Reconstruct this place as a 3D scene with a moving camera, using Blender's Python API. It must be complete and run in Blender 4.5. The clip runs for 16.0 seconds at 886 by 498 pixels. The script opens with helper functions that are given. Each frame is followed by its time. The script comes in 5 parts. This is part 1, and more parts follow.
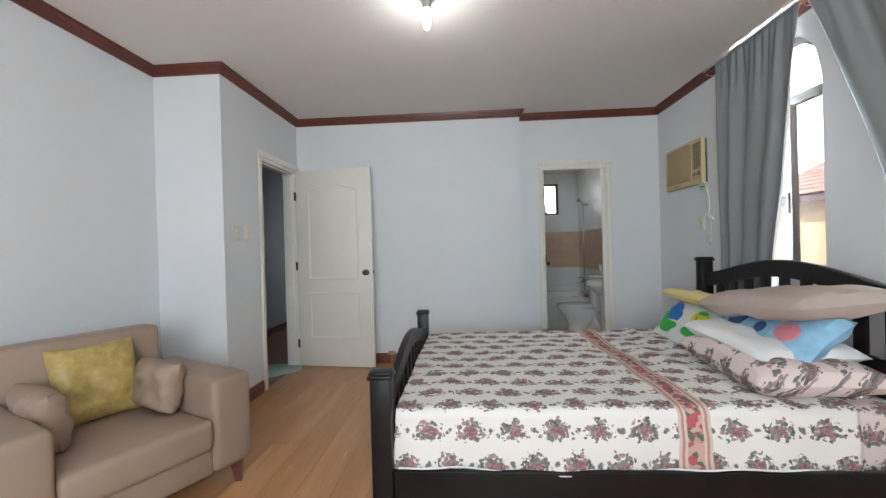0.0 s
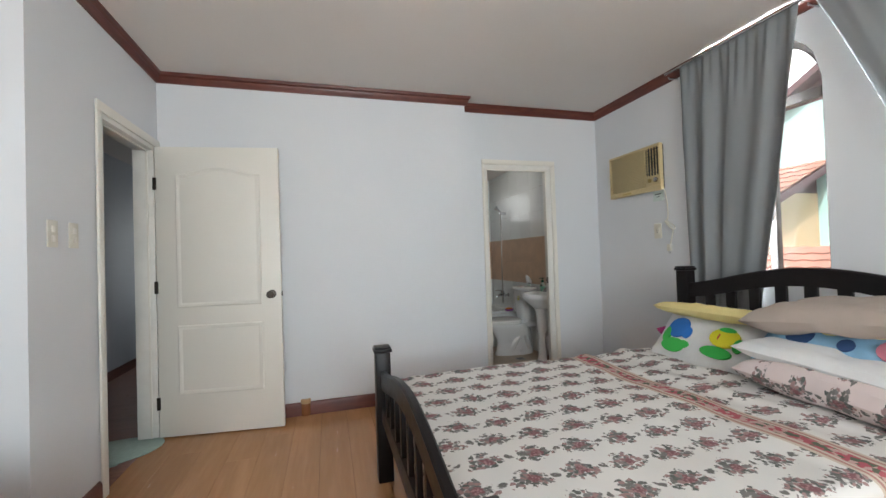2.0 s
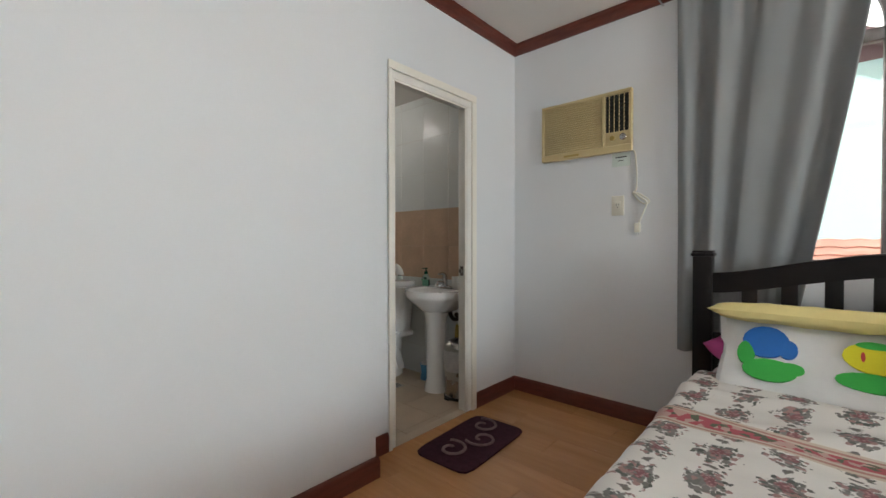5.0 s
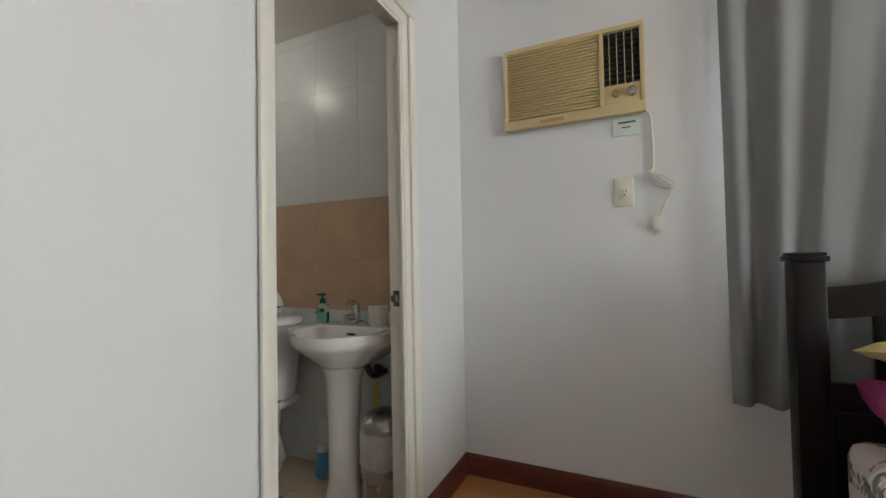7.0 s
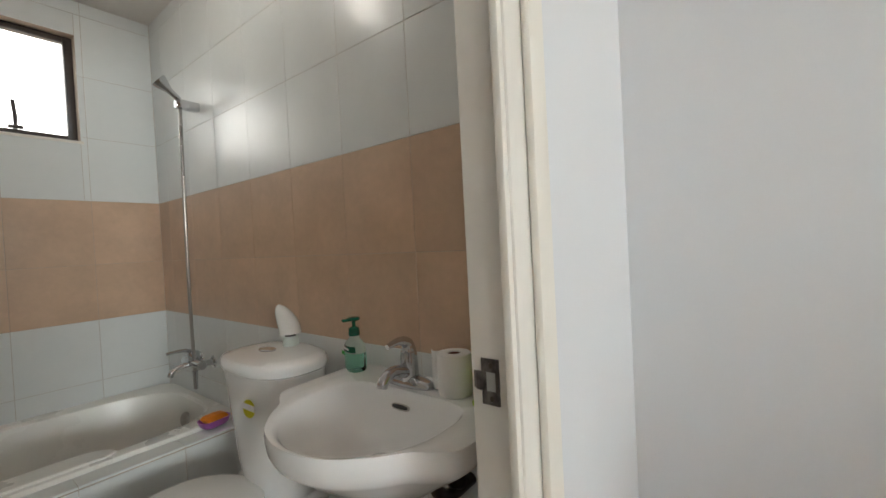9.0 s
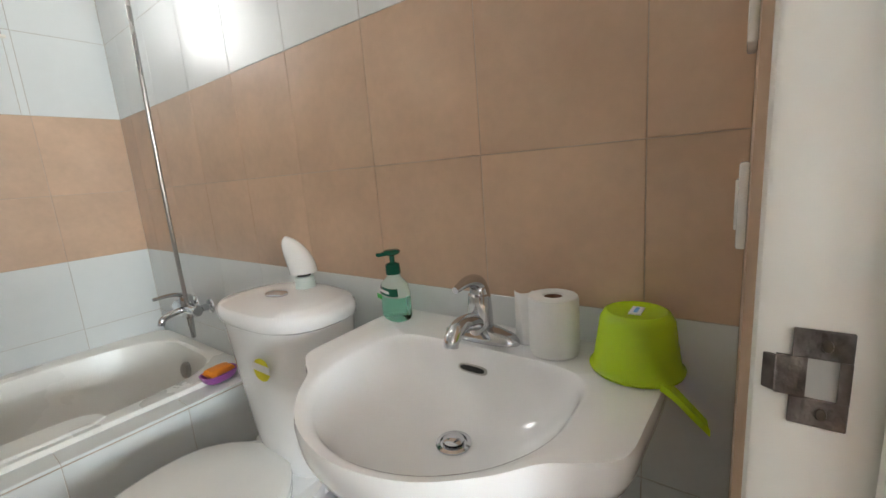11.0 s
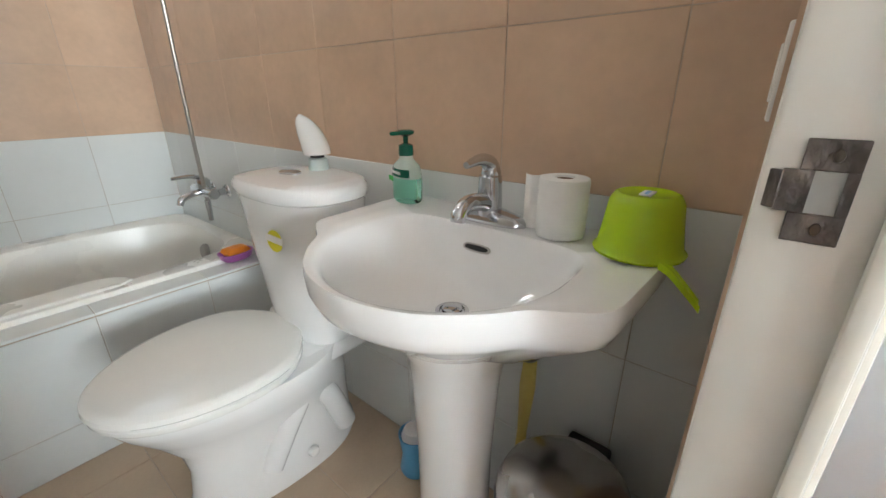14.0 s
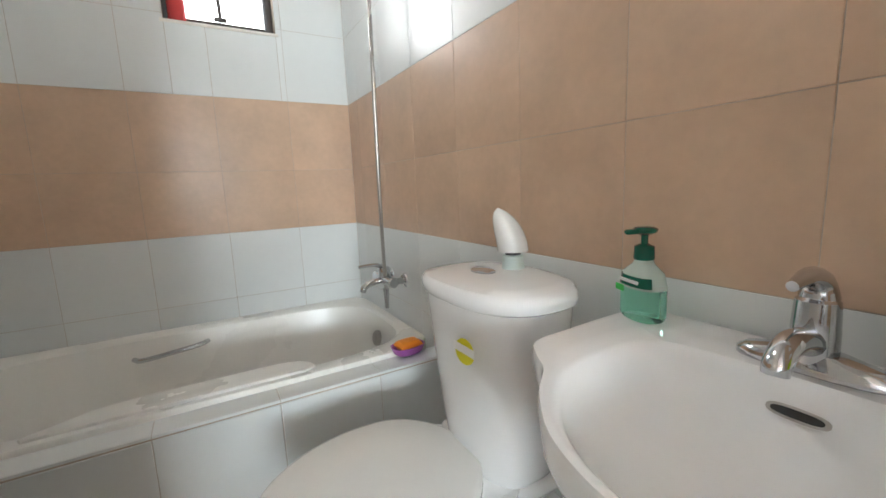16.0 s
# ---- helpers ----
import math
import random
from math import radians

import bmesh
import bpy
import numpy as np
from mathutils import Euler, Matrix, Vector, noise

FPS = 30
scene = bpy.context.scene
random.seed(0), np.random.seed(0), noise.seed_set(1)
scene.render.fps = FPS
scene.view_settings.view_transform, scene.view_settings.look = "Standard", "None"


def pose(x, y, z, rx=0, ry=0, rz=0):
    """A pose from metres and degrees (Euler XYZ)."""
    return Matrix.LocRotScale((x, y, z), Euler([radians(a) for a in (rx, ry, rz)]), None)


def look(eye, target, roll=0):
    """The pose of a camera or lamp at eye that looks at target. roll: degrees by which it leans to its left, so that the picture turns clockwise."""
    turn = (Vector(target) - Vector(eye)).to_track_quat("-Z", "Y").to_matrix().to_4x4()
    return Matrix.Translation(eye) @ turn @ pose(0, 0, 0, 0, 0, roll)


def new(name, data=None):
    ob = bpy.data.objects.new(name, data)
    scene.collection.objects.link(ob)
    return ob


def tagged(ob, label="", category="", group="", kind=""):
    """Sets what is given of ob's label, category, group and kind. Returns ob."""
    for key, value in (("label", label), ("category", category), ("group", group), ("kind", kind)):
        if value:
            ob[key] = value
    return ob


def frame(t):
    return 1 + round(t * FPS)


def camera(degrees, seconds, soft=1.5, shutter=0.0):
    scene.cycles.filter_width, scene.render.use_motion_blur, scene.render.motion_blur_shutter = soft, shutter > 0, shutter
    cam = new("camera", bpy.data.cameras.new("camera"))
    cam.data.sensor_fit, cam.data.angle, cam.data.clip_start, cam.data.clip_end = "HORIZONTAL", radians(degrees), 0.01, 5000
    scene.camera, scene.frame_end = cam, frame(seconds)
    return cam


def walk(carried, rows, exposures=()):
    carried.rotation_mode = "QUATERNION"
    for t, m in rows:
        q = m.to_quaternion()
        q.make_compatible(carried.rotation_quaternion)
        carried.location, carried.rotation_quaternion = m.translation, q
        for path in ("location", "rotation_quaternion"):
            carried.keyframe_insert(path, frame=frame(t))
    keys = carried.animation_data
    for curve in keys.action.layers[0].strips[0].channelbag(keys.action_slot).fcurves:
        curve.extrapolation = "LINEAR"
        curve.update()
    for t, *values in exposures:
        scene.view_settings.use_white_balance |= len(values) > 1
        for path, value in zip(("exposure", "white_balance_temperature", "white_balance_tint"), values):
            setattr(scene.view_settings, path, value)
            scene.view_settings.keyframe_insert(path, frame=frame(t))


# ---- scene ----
cam = camera(95.2, 16.0)
PATH = [
    (0, (0.523, -0.23, 1.239), (0.405, 1.766, 1.231), -1.6),
    (0.5, (0.356, -0.089, 1.232), (0.269, 1.909, 1.265), -2.4),
    (1, (0.139, 0.104, 1.228), (0.218, 2.103, 1.264), -2.6),
    (1.5, (-0.025, 0.353, 1.234), (0.287, 2.329, 1.255), -2.5),
    (2, (-0.12, 0.662, 1.24), (0.429, 2.585, 1.275), -1.9),
    (2.5, (-0.229, 0.954, 1.217), (0.53, 2.804, 1.241), -1.0),
    (3, (-0.3, 1.247, 1.203), (0.641, 3.012, 1.202), 0.1),
    (3.5, (-0.306, 1.59, 1.224), (0.765, 3.279, 1.184), 0.8),
    (4, (-0.293, 1.899, 1.183), (0.909, 3.497, 1.142), 0.6),
    (5.25, (-0.05, 2.74, 1.145), (1.50, 4.00, 1.12), -0.3),
    (6.5, (0.373, 3.38, 1.101), (2.161, 4.275, 1.122), -1.4),
    (7, (0.636, 3.473, 1.111), (2.449, 4.317, 1.163), -1.1),
    (7.5, (0.915, 3.616, 1.162), (2.706, 4.505, 1.238), -0.8),
    (8, (1.193, 3.745, 1.172), (2.828, 4.891, 1.276), -0.8),
    (10.5, (1.709, 4.357, 1.101), (3.311, 5.531, 0.864), -4.3),
    (11, (1.707, 4.366, 1.099), (3.275, 5.55, 0.73), -4.4),
    (11.5, (1.707, 4.362, 1.087), (3.245, 5.538, 0.582), -4.1),
    (12, (1.707, 4.353, 1.057), (3.212, 5.506, 0.422), -2.8),
    (12.5, (1.697, 4.345, 1.028), (3.159, 5.486, 0.28), -1.5),
    (13, (1.685, 4.34, 1.012), (3.111, 5.482, 0.198), -0.6),
    (13.5, (1.687, 4.342, 1.009), (3.103, 5.498, 0.198), -0.2),
    (14, (1.691, 4.348, 1.017), (3.13, 5.536, 0.295), -0.3),
    (14.5, (1.724, 4.375, 1.03), (3.148, 5.659, 0.462), -0.7),
    (15, (1.742, 4.417, 1.04), (3.031, 5.891, 0.634), -1.6),
    (15.5, (1.731, 4.475, 1.049), (2.819, 6.128, 0.757), -2.0),
    (16, (1.713, 4.575, 1.023), (2.703, 6.286, 0.715), -2.3),
]
walk(cam, [(t, look(eye, target, roll)) for t, eye, target, roll in PATH], [(0, -0.15, 6250, 10), (2.5, 0.05, 6450, 10), (4.2, 0.05, 6550, 10), (6.5, 0.15, 6850, 10), (8.2, 0.25, 6850, 10), (10.3, 1.50, 6550, 10), (12, 1.52, 6450, 10), (14.5, 1.62, 6400, 10), (16, 1.62, 6350, 10)])

# ---------- world, sun, lamps ----------
world = bpy.data.worlds.new("sky_world")
scene.world = world
world.use_nodes = True
wn = world.node_tree.nodes
sky = wn.new("ShaderNodeTexSky")
sky.sky_type = "NISHITA"
sky.sun_disc = False
sky.sun_elevation, sky.sun_rotation = radians(52), radians(238)
sky.dust_density, sky.air_density, sky.ozone_density = 9.0, 1.2, 0.6
wn["Background"].inputs["Strength"].default_value = 0.15
world.node_tree.links.new(sky.outputs[0], wn["Background"].inputs["Color"])


def lamp(name, kind, m, energy, color, size=0.1, size_y=None):
    d = bpy.data.lights.new(name, kind)
    d.energy, d.color = energy, color
    if kind == "AREA":
        d.size = size
        if size_y:
            d.shape, d.size_y = "RECTANGLE", size_y
    elif kind == "SUN":
        d.angle = size
    else:
        d.shadow_soft_size = size
    ob = new(name, d)
    ob.matrix_world = m
    return ob


lamp("sun", "SUN", look((-16, -10, 30), (4, 4, 1)), 5.0, (1, 0.95, 0.88), radians(0.6))
# daylight in the bedroom and bathroom window openings, aimed into the rooms
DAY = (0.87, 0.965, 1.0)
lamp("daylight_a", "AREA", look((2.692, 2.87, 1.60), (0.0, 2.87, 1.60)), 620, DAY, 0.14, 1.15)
lamp("daylight_b", "AREA", look((2.76, 1.60, 1.72), (0.0, 1.60, 1.72)), 9, DAY, 0.55, 1.3)
lamp("daylight_back", "AREA", look((0.3, -1.72, 1.55), (0.3, 2.0, 1.3)), 110, DAY, 2.0, 1.25)
lamp("daylight_bath", "AREA", look((1.86, 6.78, 1.98), (1.8, 5.0, 0.9)), 0.6, DAY, 0.4, 0.45)
# fill lamp added to brighten the hall, in an unseen end-wall opening
lamp("hall_fill_light", "AREA", look((-1.9, 8.16, 1.5), (-1.9, 5.0, 1.2)), 2.2, DAY, 0.6, 1.1)
lamp("bulb_light", "POINT", pose(0.33, 2.09, 2.47), 6, (1.0, 0.97, 0.92), 0.03)
lamp("bath_bulb_light", "POINT", pose(1.85, 5.50, 2.30), 2.0, (1.0, 0.97, 0.92), 0.03)


# ---------- materials ----------
def base(name, color, rough=0.6, metal=0.0, var=0.06, scale=6.0, bump=0.05, bscale=90.0, spec=0.5, coat=0.0, sub=0.0):
    """A surface with variation at two scales and a fine relief."""
    m = bpy.data.materials.new(name)
    m.use_nodes = True
    nt = m.node_tree
    b = nt.nodes["Principled BSDF"]
    tc = nt.nodes.new("ShaderNodeTexCoord")
    n1 = nt.nodes.new("ShaderNodeTexNoise")
    n1.inputs["Scale"].default_value, n1.inputs["Detail"].default_value = scale, 5
    n2 = nt.nodes.new("ShaderNodeTexNoise")
    n2.inputs["Scale"].default_value, n2.inputs["Detail"].default_value = bscale, 3
    nt.links.new(tc.outputs["Object"], n1.inputs["Vector"])
    nt.links.new(tc.outputs["Object"], n2.inputs["Vector"])
    add = nt.nodes.new("ShaderNodeMath")
    add.operation = "MULTIPLY_ADD"
    add.inputs[1].default_value = 0.35
    nt.links.new(n2.outputs["Fac"], add.inputs[0])
    nt.links.new(n1.outputs["Fac"], add.inputs[2])
    ramp = nt.nodes.new("ShaderNodeMapRange")
    ramp.inputs["From Min"].default_value, ramp.inputs["From Max"].default_value = 0.4, 0.95
    ramp.inputs["To Min"].default_value, ramp.inputs["To Max"].default_value = 1 - var, 1 + var
    nt.links.new(add.outputs[0], ramp.inputs["Value"])
    mix = nt.nodes.new("ShaderNodeVectorMath")
    mix.operation = "SCALE"
    mix.inputs[0].default_value = color
    nt.links.new(ramp.outputs[0], mix.inputs["Scale"])
    nt.links.new(mix.outputs[0], b.inputs["Base Color"])
    bp = nt.nodes.new("ShaderNodeBump")
    bp.inputs["Strength"].default_value, bp.inputs["Distance"].default_value = bump, 0.01
    nt.links.new(n2.outputs["Fac"], bp.inputs["Height"])
    nt.links.new(bp.outputs[0], b.inputs["Normal"])
    rr = nt.nodes.new("ShaderNodeMapRange")
    rr.inputs["To Min"].default_value, rr.inputs["To Max"].default_value = max(rough - 0.06, 0.02), min(rough + 0.06, 1)
    nt.links.new(n1.outputs["Fac"], rr.inputs["Value"])
    nt.links.new(rr.outputs[0], b.inputs["Roughness"])
    b.inputs["Metallic"].default_value = metal
    b.inputs["Specular IOR Level"].default_value = spec
    b.inputs["Coat Weight"].default_value = coat
    return m


def N(nt, kind, **kw):
    n = nt.nodes.new(kind)
    for k, v in kw.items():
        if k == "op":
            n.operation = v
        elif k == "blend":
            n.blend_type = v
    return n


def mth(nt, op, a, b=None, c=None):
    n = N(nt, "ShaderNodeMath", op=op)
    for i, v in enumerate((a, b, c)):
        if v is None:
            continue
        if isinstance(v, (int, float)):
            n.inputs[i].default_value = v
        else:
            nt.links.new(v, n.inputs[i])
    return n.outputs[0]


def mixc(nt, fac, a, b):
    n = nt.nodes.new("ShaderNodeMix")
    n.data_type = "RGBA"
    for sock, v in ((n.inputs[0], fac), (n.inputs[6], a), (n.inputs[7], b)):
        if isinstance(v, tuple):
            sock.default_value = (*v, 1)
        elif isinstance(v, (int, float)):
            sock.default_value = v
        else:
            nt.links.new(v, sock)
    return n.outputs[2]


def smooth(nt, v, lo, hi, inv=False):
    n = nt.nodes.new("ShaderNodeMapRange")
    n.interpolation_type = "SMOOTHSTEP"
    n.inputs["From Min"].default_value, n.inputs["From Max"].default_value = lo, hi
    n.inputs["To Min"].default_value, n.inputs["To Max"].default_value = (1, 0) if inv else (0, 1)
    nt.links.new(v, n.inputs["Value"])
    return n.outputs[0]


def piece_random(m, amount):
    """Varies a material a little from piece to piece."""
    nt = m.node_tree
    b = nt.nodes["Principled BSDF"]
    src = b.inputs["Base Color"].links[0].from_socket
    info = nt.nodes.new("ShaderNodeObjectInfo")
    r = nt.nodes.new("ShaderNodeMapRange")
    r.inputs["To Min"].default_value, r.inputs["To Max"].default_value = 1 - amount, 1 + amount
    nt.links.new(info.outputs["Random"], r.inputs["Value"])
    v = N(nt, "ShaderNodeVectorMath", op="SCALE")
    nt.links.new(src, v.inputs[0])
    nt.links.new(r.outputs[0], v.inputs["Scale"])
    nt.links.new(v.outputs[0], b.inputs["Base Color"])
    return m


def wood_mat(name, c1, c2, rough=0.35, sx=(1.2, 14, 14), rand=0.0, coat=0.0, spec=0.5):
    m = bpy.data.materials.new(name)
    m.use_nodes = True
    nt = m.node_tree
    b = nt.nodes["Principled BSDF"]
    tc = nt.nodes.new("ShaderNodeTexCoord")
    mp = nt.nodes.new("ShaderNodeMapping")
    mp.inputs["Scale"].default_value = sx
    nt.links.new(tc.outputs["Object"], mp.inputs["Vector"])
    info = nt.nodes.new("ShaderNodeObjectInfo")
    off = N(nt, "ShaderNodeVectorMath", op="SCALE")
    off.inputs[0].default_value = (37, 11, 5)
    nt.links.new(info.outputs["Random"], off.inputs["Scale"])
    av = N(nt, "ShaderNodeVectorMath", op="ADD")
    nt.links.new(mp.outputs[0], av.inputs[0])
    nt.links.new(off.outputs[0], av.inputs[1])
    n1 = nt.nodes.new("ShaderNodeTexNoise")
    n1.inputs["Scale"].default_value, n1.inputs["Detail"].default_value, n1.inputs["Distortion"].default_value = 1.6, 6, 0.8
    nt.links.new(av.outputs[0], n1.inputs["Vector"])
    n2 = nt.nodes.new("ShaderNodeTexNoise")
    n2.inputs["Scale"].default_value, n2.inputs["Detail"].default_value = 9, 4
    nt.links.new(av.outputs[0], n2.inputs["Vector"])
    f = mth(nt, "MULTIPLY_ADD", n2.outputs["Fac"], 0.35, mth(nt, "MULTIPLY", n1.outputs["Fac"], 0.75))
    f = smooth(nt, f, 0.3, 0.8)
    col = mixc(nt, f, c1, c2)
    if rand:
        r = nt.nodes.new("ShaderNodeMapRange")
        r.inputs["To Min"].default_value, r.inputs["To Max"].default_value = 1 - rand, 1 + rand
        nt.links.new(info.outputs["Random"], r.inputs["Value"])
        v = N(nt, "ShaderNodeVectorMath", op="SCALE")
        nt.links.new(col, v.inputs[0])
        nt.links.new(r.outputs[0], v.inputs["Scale"])
        col = v.outputs[0]
    nt.links.new(col, b.inputs["Base Color"])
    nt.links.new(mth(nt, "MULTIPLY_ADD", n2.outputs["Fac"], 0.14, rough - 0.07), b.inputs["Roughness"])
    bp = nt.nodes.new("ShaderNodeBump")
    bp.inputs["Strength"].default_value, bp.inputs["Distance"].default_value = 0.06, 0.004
    nt.links.new(f, bp.inputs["Height"])
    nt.links.new(bp.outputs[0], b.inputs["Normal"])
    b.inputs["Coat Weight"].default_value = coat
    b.inputs["Specular IOR Level"].default_value = spec
    return m


def floral_mat(name, ground, pitch, border=None, big=1.0):
    """Cotton print: rose sprays in staggered rows with small sprigs between, and an optional woven border stripe."""
    m = bpy.data.materials.new(name)
    m.use_nodes = True
    nt = m.node_tree
    b = nt.nodes["Principled BSDF"]
    tc = nt.nodes.new("ShaderNodeTexCoord")
    sep = nt.nodes.new("ShaderNodeSeparateXYZ")
    nt.links.new(tc.outputs["Object"], sep.inputs[0])
    u0 = sep.outputs[0]
    v0 = mth(nt, "ADD", sep.outputs[1], sep.outputs[2])
    cmb = nt.nodes.new("ShaderNodeCombineXYZ")
    nt.links.new(u0, cmb.inputs[0])
    nt.links.new(v0, cmb.inputs[1])
    wob = nt.nodes.new("ShaderNodeTexNoise")
    wob.inputs["Scale"].default_value, wob.inputs["Detail"].default_value = 42, 4
    nt.links.new(cmb.outputs[0], wob.inputs["Vector"])
    ws = nt.nodes.new("ShaderNodeSeparateColor")
    nt.links.new(wob.outputs["Color"], ws.inputs[0])
    u = mth(nt, "MULTIPLY_ADD", mth(nt, "SUBTRACT", ws.outputs[0], 0.5), 0.046, u0)
    v = mth(nt, "MULTIPLY_ADD", mth(nt, "SUBTRACT", ws.outputs[1], 0.5), 0.040, v0)

    def cells(uu, vv, pu, pv, shift):
        row = mth(nt, "DIVIDE", vv, pv)
        ri = mth(nt, "FLOOR", row)
        odd = mth(nt, "MULTIPLY", mth(nt, "FLOORED_MODULO", ri, 2.0), 0.5)
        uc = mth(nt, "FLOORED_MODULO", mth(nt, "ADD", mth(nt, "ADD", mth(nt, "DIVIDE", uu, pu), odd), shift), 1.0)
        du = mth(nt, "MULTIPLY", mth(nt, "SUBTRACT", uc, 0.5), pu)
        dv = mth(nt, "MULTIPLY", mth(nt, "SUBTRACT", mth(nt, "SUBTRACT", row, ri), 0.5), pv)
        return du, dv

    du, dv = cells(u, v, pitch, pitch * 0.82, 0.0)
    d = mth(nt, "SQRT", mth(nt, "ADD", mth(nt, "POWER", du, 2.0), mth(nt, "POWER", mth(nt, "MULTIPLY", dv, 1.25), 2.0)))
    leafn = nt.nodes.new("ShaderNodeTexVoronoi")
    leafn.inputs["Scale"].default_value = 68 / big
    nt.links.new(cmb.outputs[0], leafn.inputs["Vector"])
    lsep = nt.nodes.new("ShaderNodeSeparateColor")
    nt.links.new(leafn.outputs["Color"], lsep.inputs[0])
    edge = smooth(nt, leafn.outputs["Distance"], 0.70, 0.95, True)
    ang = mth(nt, "ARCTAN2", dv, du)
    lobes = mth(nt, "ADD", mth(nt, "MULTIPLY", mth(nt, "SINE", mth(nt, "MULTIPLY", ang, 3.0)), 0.10), mth(nt, "MULTIPLY", mth(nt, "SINE", mth(nt, "MULTIPLY_ADD", ang, 8.0, 1.1)), 0.09))
    ds = mth(nt, "MULTIPLY_ADD", mth(nt, "SUBTRACT", lsep.outputs[0], 0.5), 0.024 * big, mth(nt, "MULTIPLY", d, mth(nt, "ADD", lobes, 1.0)))
    gaps = mth(nt, "MAXIMUM", smooth(nt, leafn.outputs["Distance"], 0.60, 0.78, True), smooth(nt, d, 0.020 * big, 0.032 * big, True))
    leaf = mth(nt, "MULTIPLY", smooth(nt, ds, 0.056 * big, 0.060 * big, True), gaps)
    dr = mth(nt, "SQRT", mth(nt, "ADD", mth(nt, "POWER", mth(nt, "SUBTRACT", du, 0.007 * big), 2.0), mth(nt, "POWER", mth(nt, "MULTIPLY", mth(nt, "ADD", dv, 0.004 * big), 1.2), 2.0)))
    rose = smooth(nt, mth(nt, "MULTIPLY_ADD", mth(nt, "SUBTRACT", lsep.outputs[1], 0.5), 0.016 * big, dr), 0.018 * big, 0.025 * big, True)
    petal = nt.nodes.new("ShaderNodeTexVoronoi")
    petal.inputs["Scale"].default_value = 110 / big
    nt.links.new(cmb.outputs[0], petal.inputs["Vector"])
    pcol = mixc(nt, smooth(nt, petal.outputs["Distance"], 0.1, 0.6), (0.44, 0.26, 0.26), (0.23, 0.11, 0.12))
    lcol = mixc(nt, lsep.outputs[1], (0.10, 0.11, 0.10), (0.23, 0.215, 0.205))
    lcol = mixc(nt, smooth(nt, lsep.outputs[2], 0.7, 0.75), lcol, (0.34, 0.22, 0.21))
    du2, dv2 = cells(u, v, pitch, pitch * 0.82, 0.5)
    d2 = mth(nt, "SQRT", mth(nt, "ADD", mth(nt, "POWER", du2, 2.0), mth(nt, "POWER", dv2, 2.0)))
    sprig = mth(nt, "MULTIPLY", smooth(nt, d2, 0.010, 0.015, True), edge)
    col = mixc(nt, sprig, ground, (0.17, 0.16, 0.15))
    col = mixc(nt, leaf, col, lcol)
    col = mixc(nt, rose, col, pcol)
    if border is not None:
        w = mth(nt, "ABSOLUTE", mth(nt, "SUBTRACT", u0, border))
        band = smooth(nt, w, 0.060, 0.064, True)
        core = smooth(nt, w, 0.028, 0.031, True)
        bv = nt.nodes.new("ShaderNodeTexVoronoi")
        bv.inputs["Scale"].default_value = 48
        nt.links.new(cmb.outputs[0], bv.inputs["Vector"])
        bs = nt.nodes.new("ShaderNodeSeparateColor")
        nt.links.new(bv.outputs["Color"], bs.inputs[0])
        bcol = mixc(nt, smooth(nt, bs.outputs[0], 0.4, 0.5), (0.42, 0.11, 0.13), (0.50, 0.34, 0.30))
        bcol = mixc(nt, smooth(nt, bs.outputs[1], 0.75, 0.8), bcol, (0.13, 0.14, 0.10))
        lines = smooth(nt, mth(nt, "ABSOLUTE", mth(nt, "SUBTRACT", w, 0.045)), 0.004, 0.006, True)
        wide = mixc(nt, lines, (0.56, 0.47, 0.38), (0.40, 0.22, 0.20))
        col = mixc(nt, band, col, wide)
        col = mixc(nt, core, col, bcol)
    nt.links.new(col, b.inputs["Base Color"])
    b.inputs["Roughness"].default_value = 0.9
    b.inputs["Specular IOR Level"].default_value = 0.15
    weave = nt.nodes.new("ShaderNodeTexNoise")
    weave.inputs["Scale"].default_value, weave.inputs["Detail"].default_value = 14, 6
    nt.links.new(tc.outputs["Object"], weave.inputs["Vector"])
    bp = nt.nodes.new("ShaderNodeBump")
    bp.inputs["Strength"].default_value, bp.inputs["Distance"].default_value = 0.25, 0.01
    nt.links.new(weave.outputs["Fac"], bp.inputs["Height"])
    nt.links.new(bp.outputs[0], b.inputs["Normal"])
    return m


def cloth_mat(name, color, through_light):
    m = base(name, color, 0.9, var=0.05, scale=3, bump=0.15, bscale=400, spec=0.1)
    nt = m.node_tree
    b, out = nt.nodes["Principled BSDF"], nt.nodes["Material Output"]
    tr = nt.nodes.new("ShaderNodeBsdfTranslucent")
    tr.inputs["Color"].default_value = (*color, 1)
    mx = nt.nodes.new("ShaderNodeMixShader")
    mx.inputs[0].default_value = through_light
    nt.links.new(b.outputs[0], mx.inputs[1])
    nt.links.new(tr.outputs[0], mx.inputs[2])
    nt.links.new(mx.outputs[0], out.inputs["Surface"])
    return m


def glass_mat(name, color, rough=0.0, ior=1.45):
    m = bpy.data.materials.new(name)
    m.use_nodes = True
    b = m.node_tree.nodes["Principled BSDF"]
    b.inputs["Base Color"].default_value = (*color, 1)
    b.inputs["Transmission Weight"].default_value = 1
    b.inputs["Roughness"].default_value = rough
    b.inputs["IOR"].default_value = ior
    return m


def glow_mat(name, color, power):
    m = bpy.data.materials.new(name)
    m.use_nodes = True
    b = m.node_tree.nodes["Principled BSDF"]
    b.inputs["Base Color"].default_value = (*color, 1)
    b.inputs["Emission Color"].default_value = (*color, 1)
    b.inputs["Emission Strength"].default_value = power
    return m


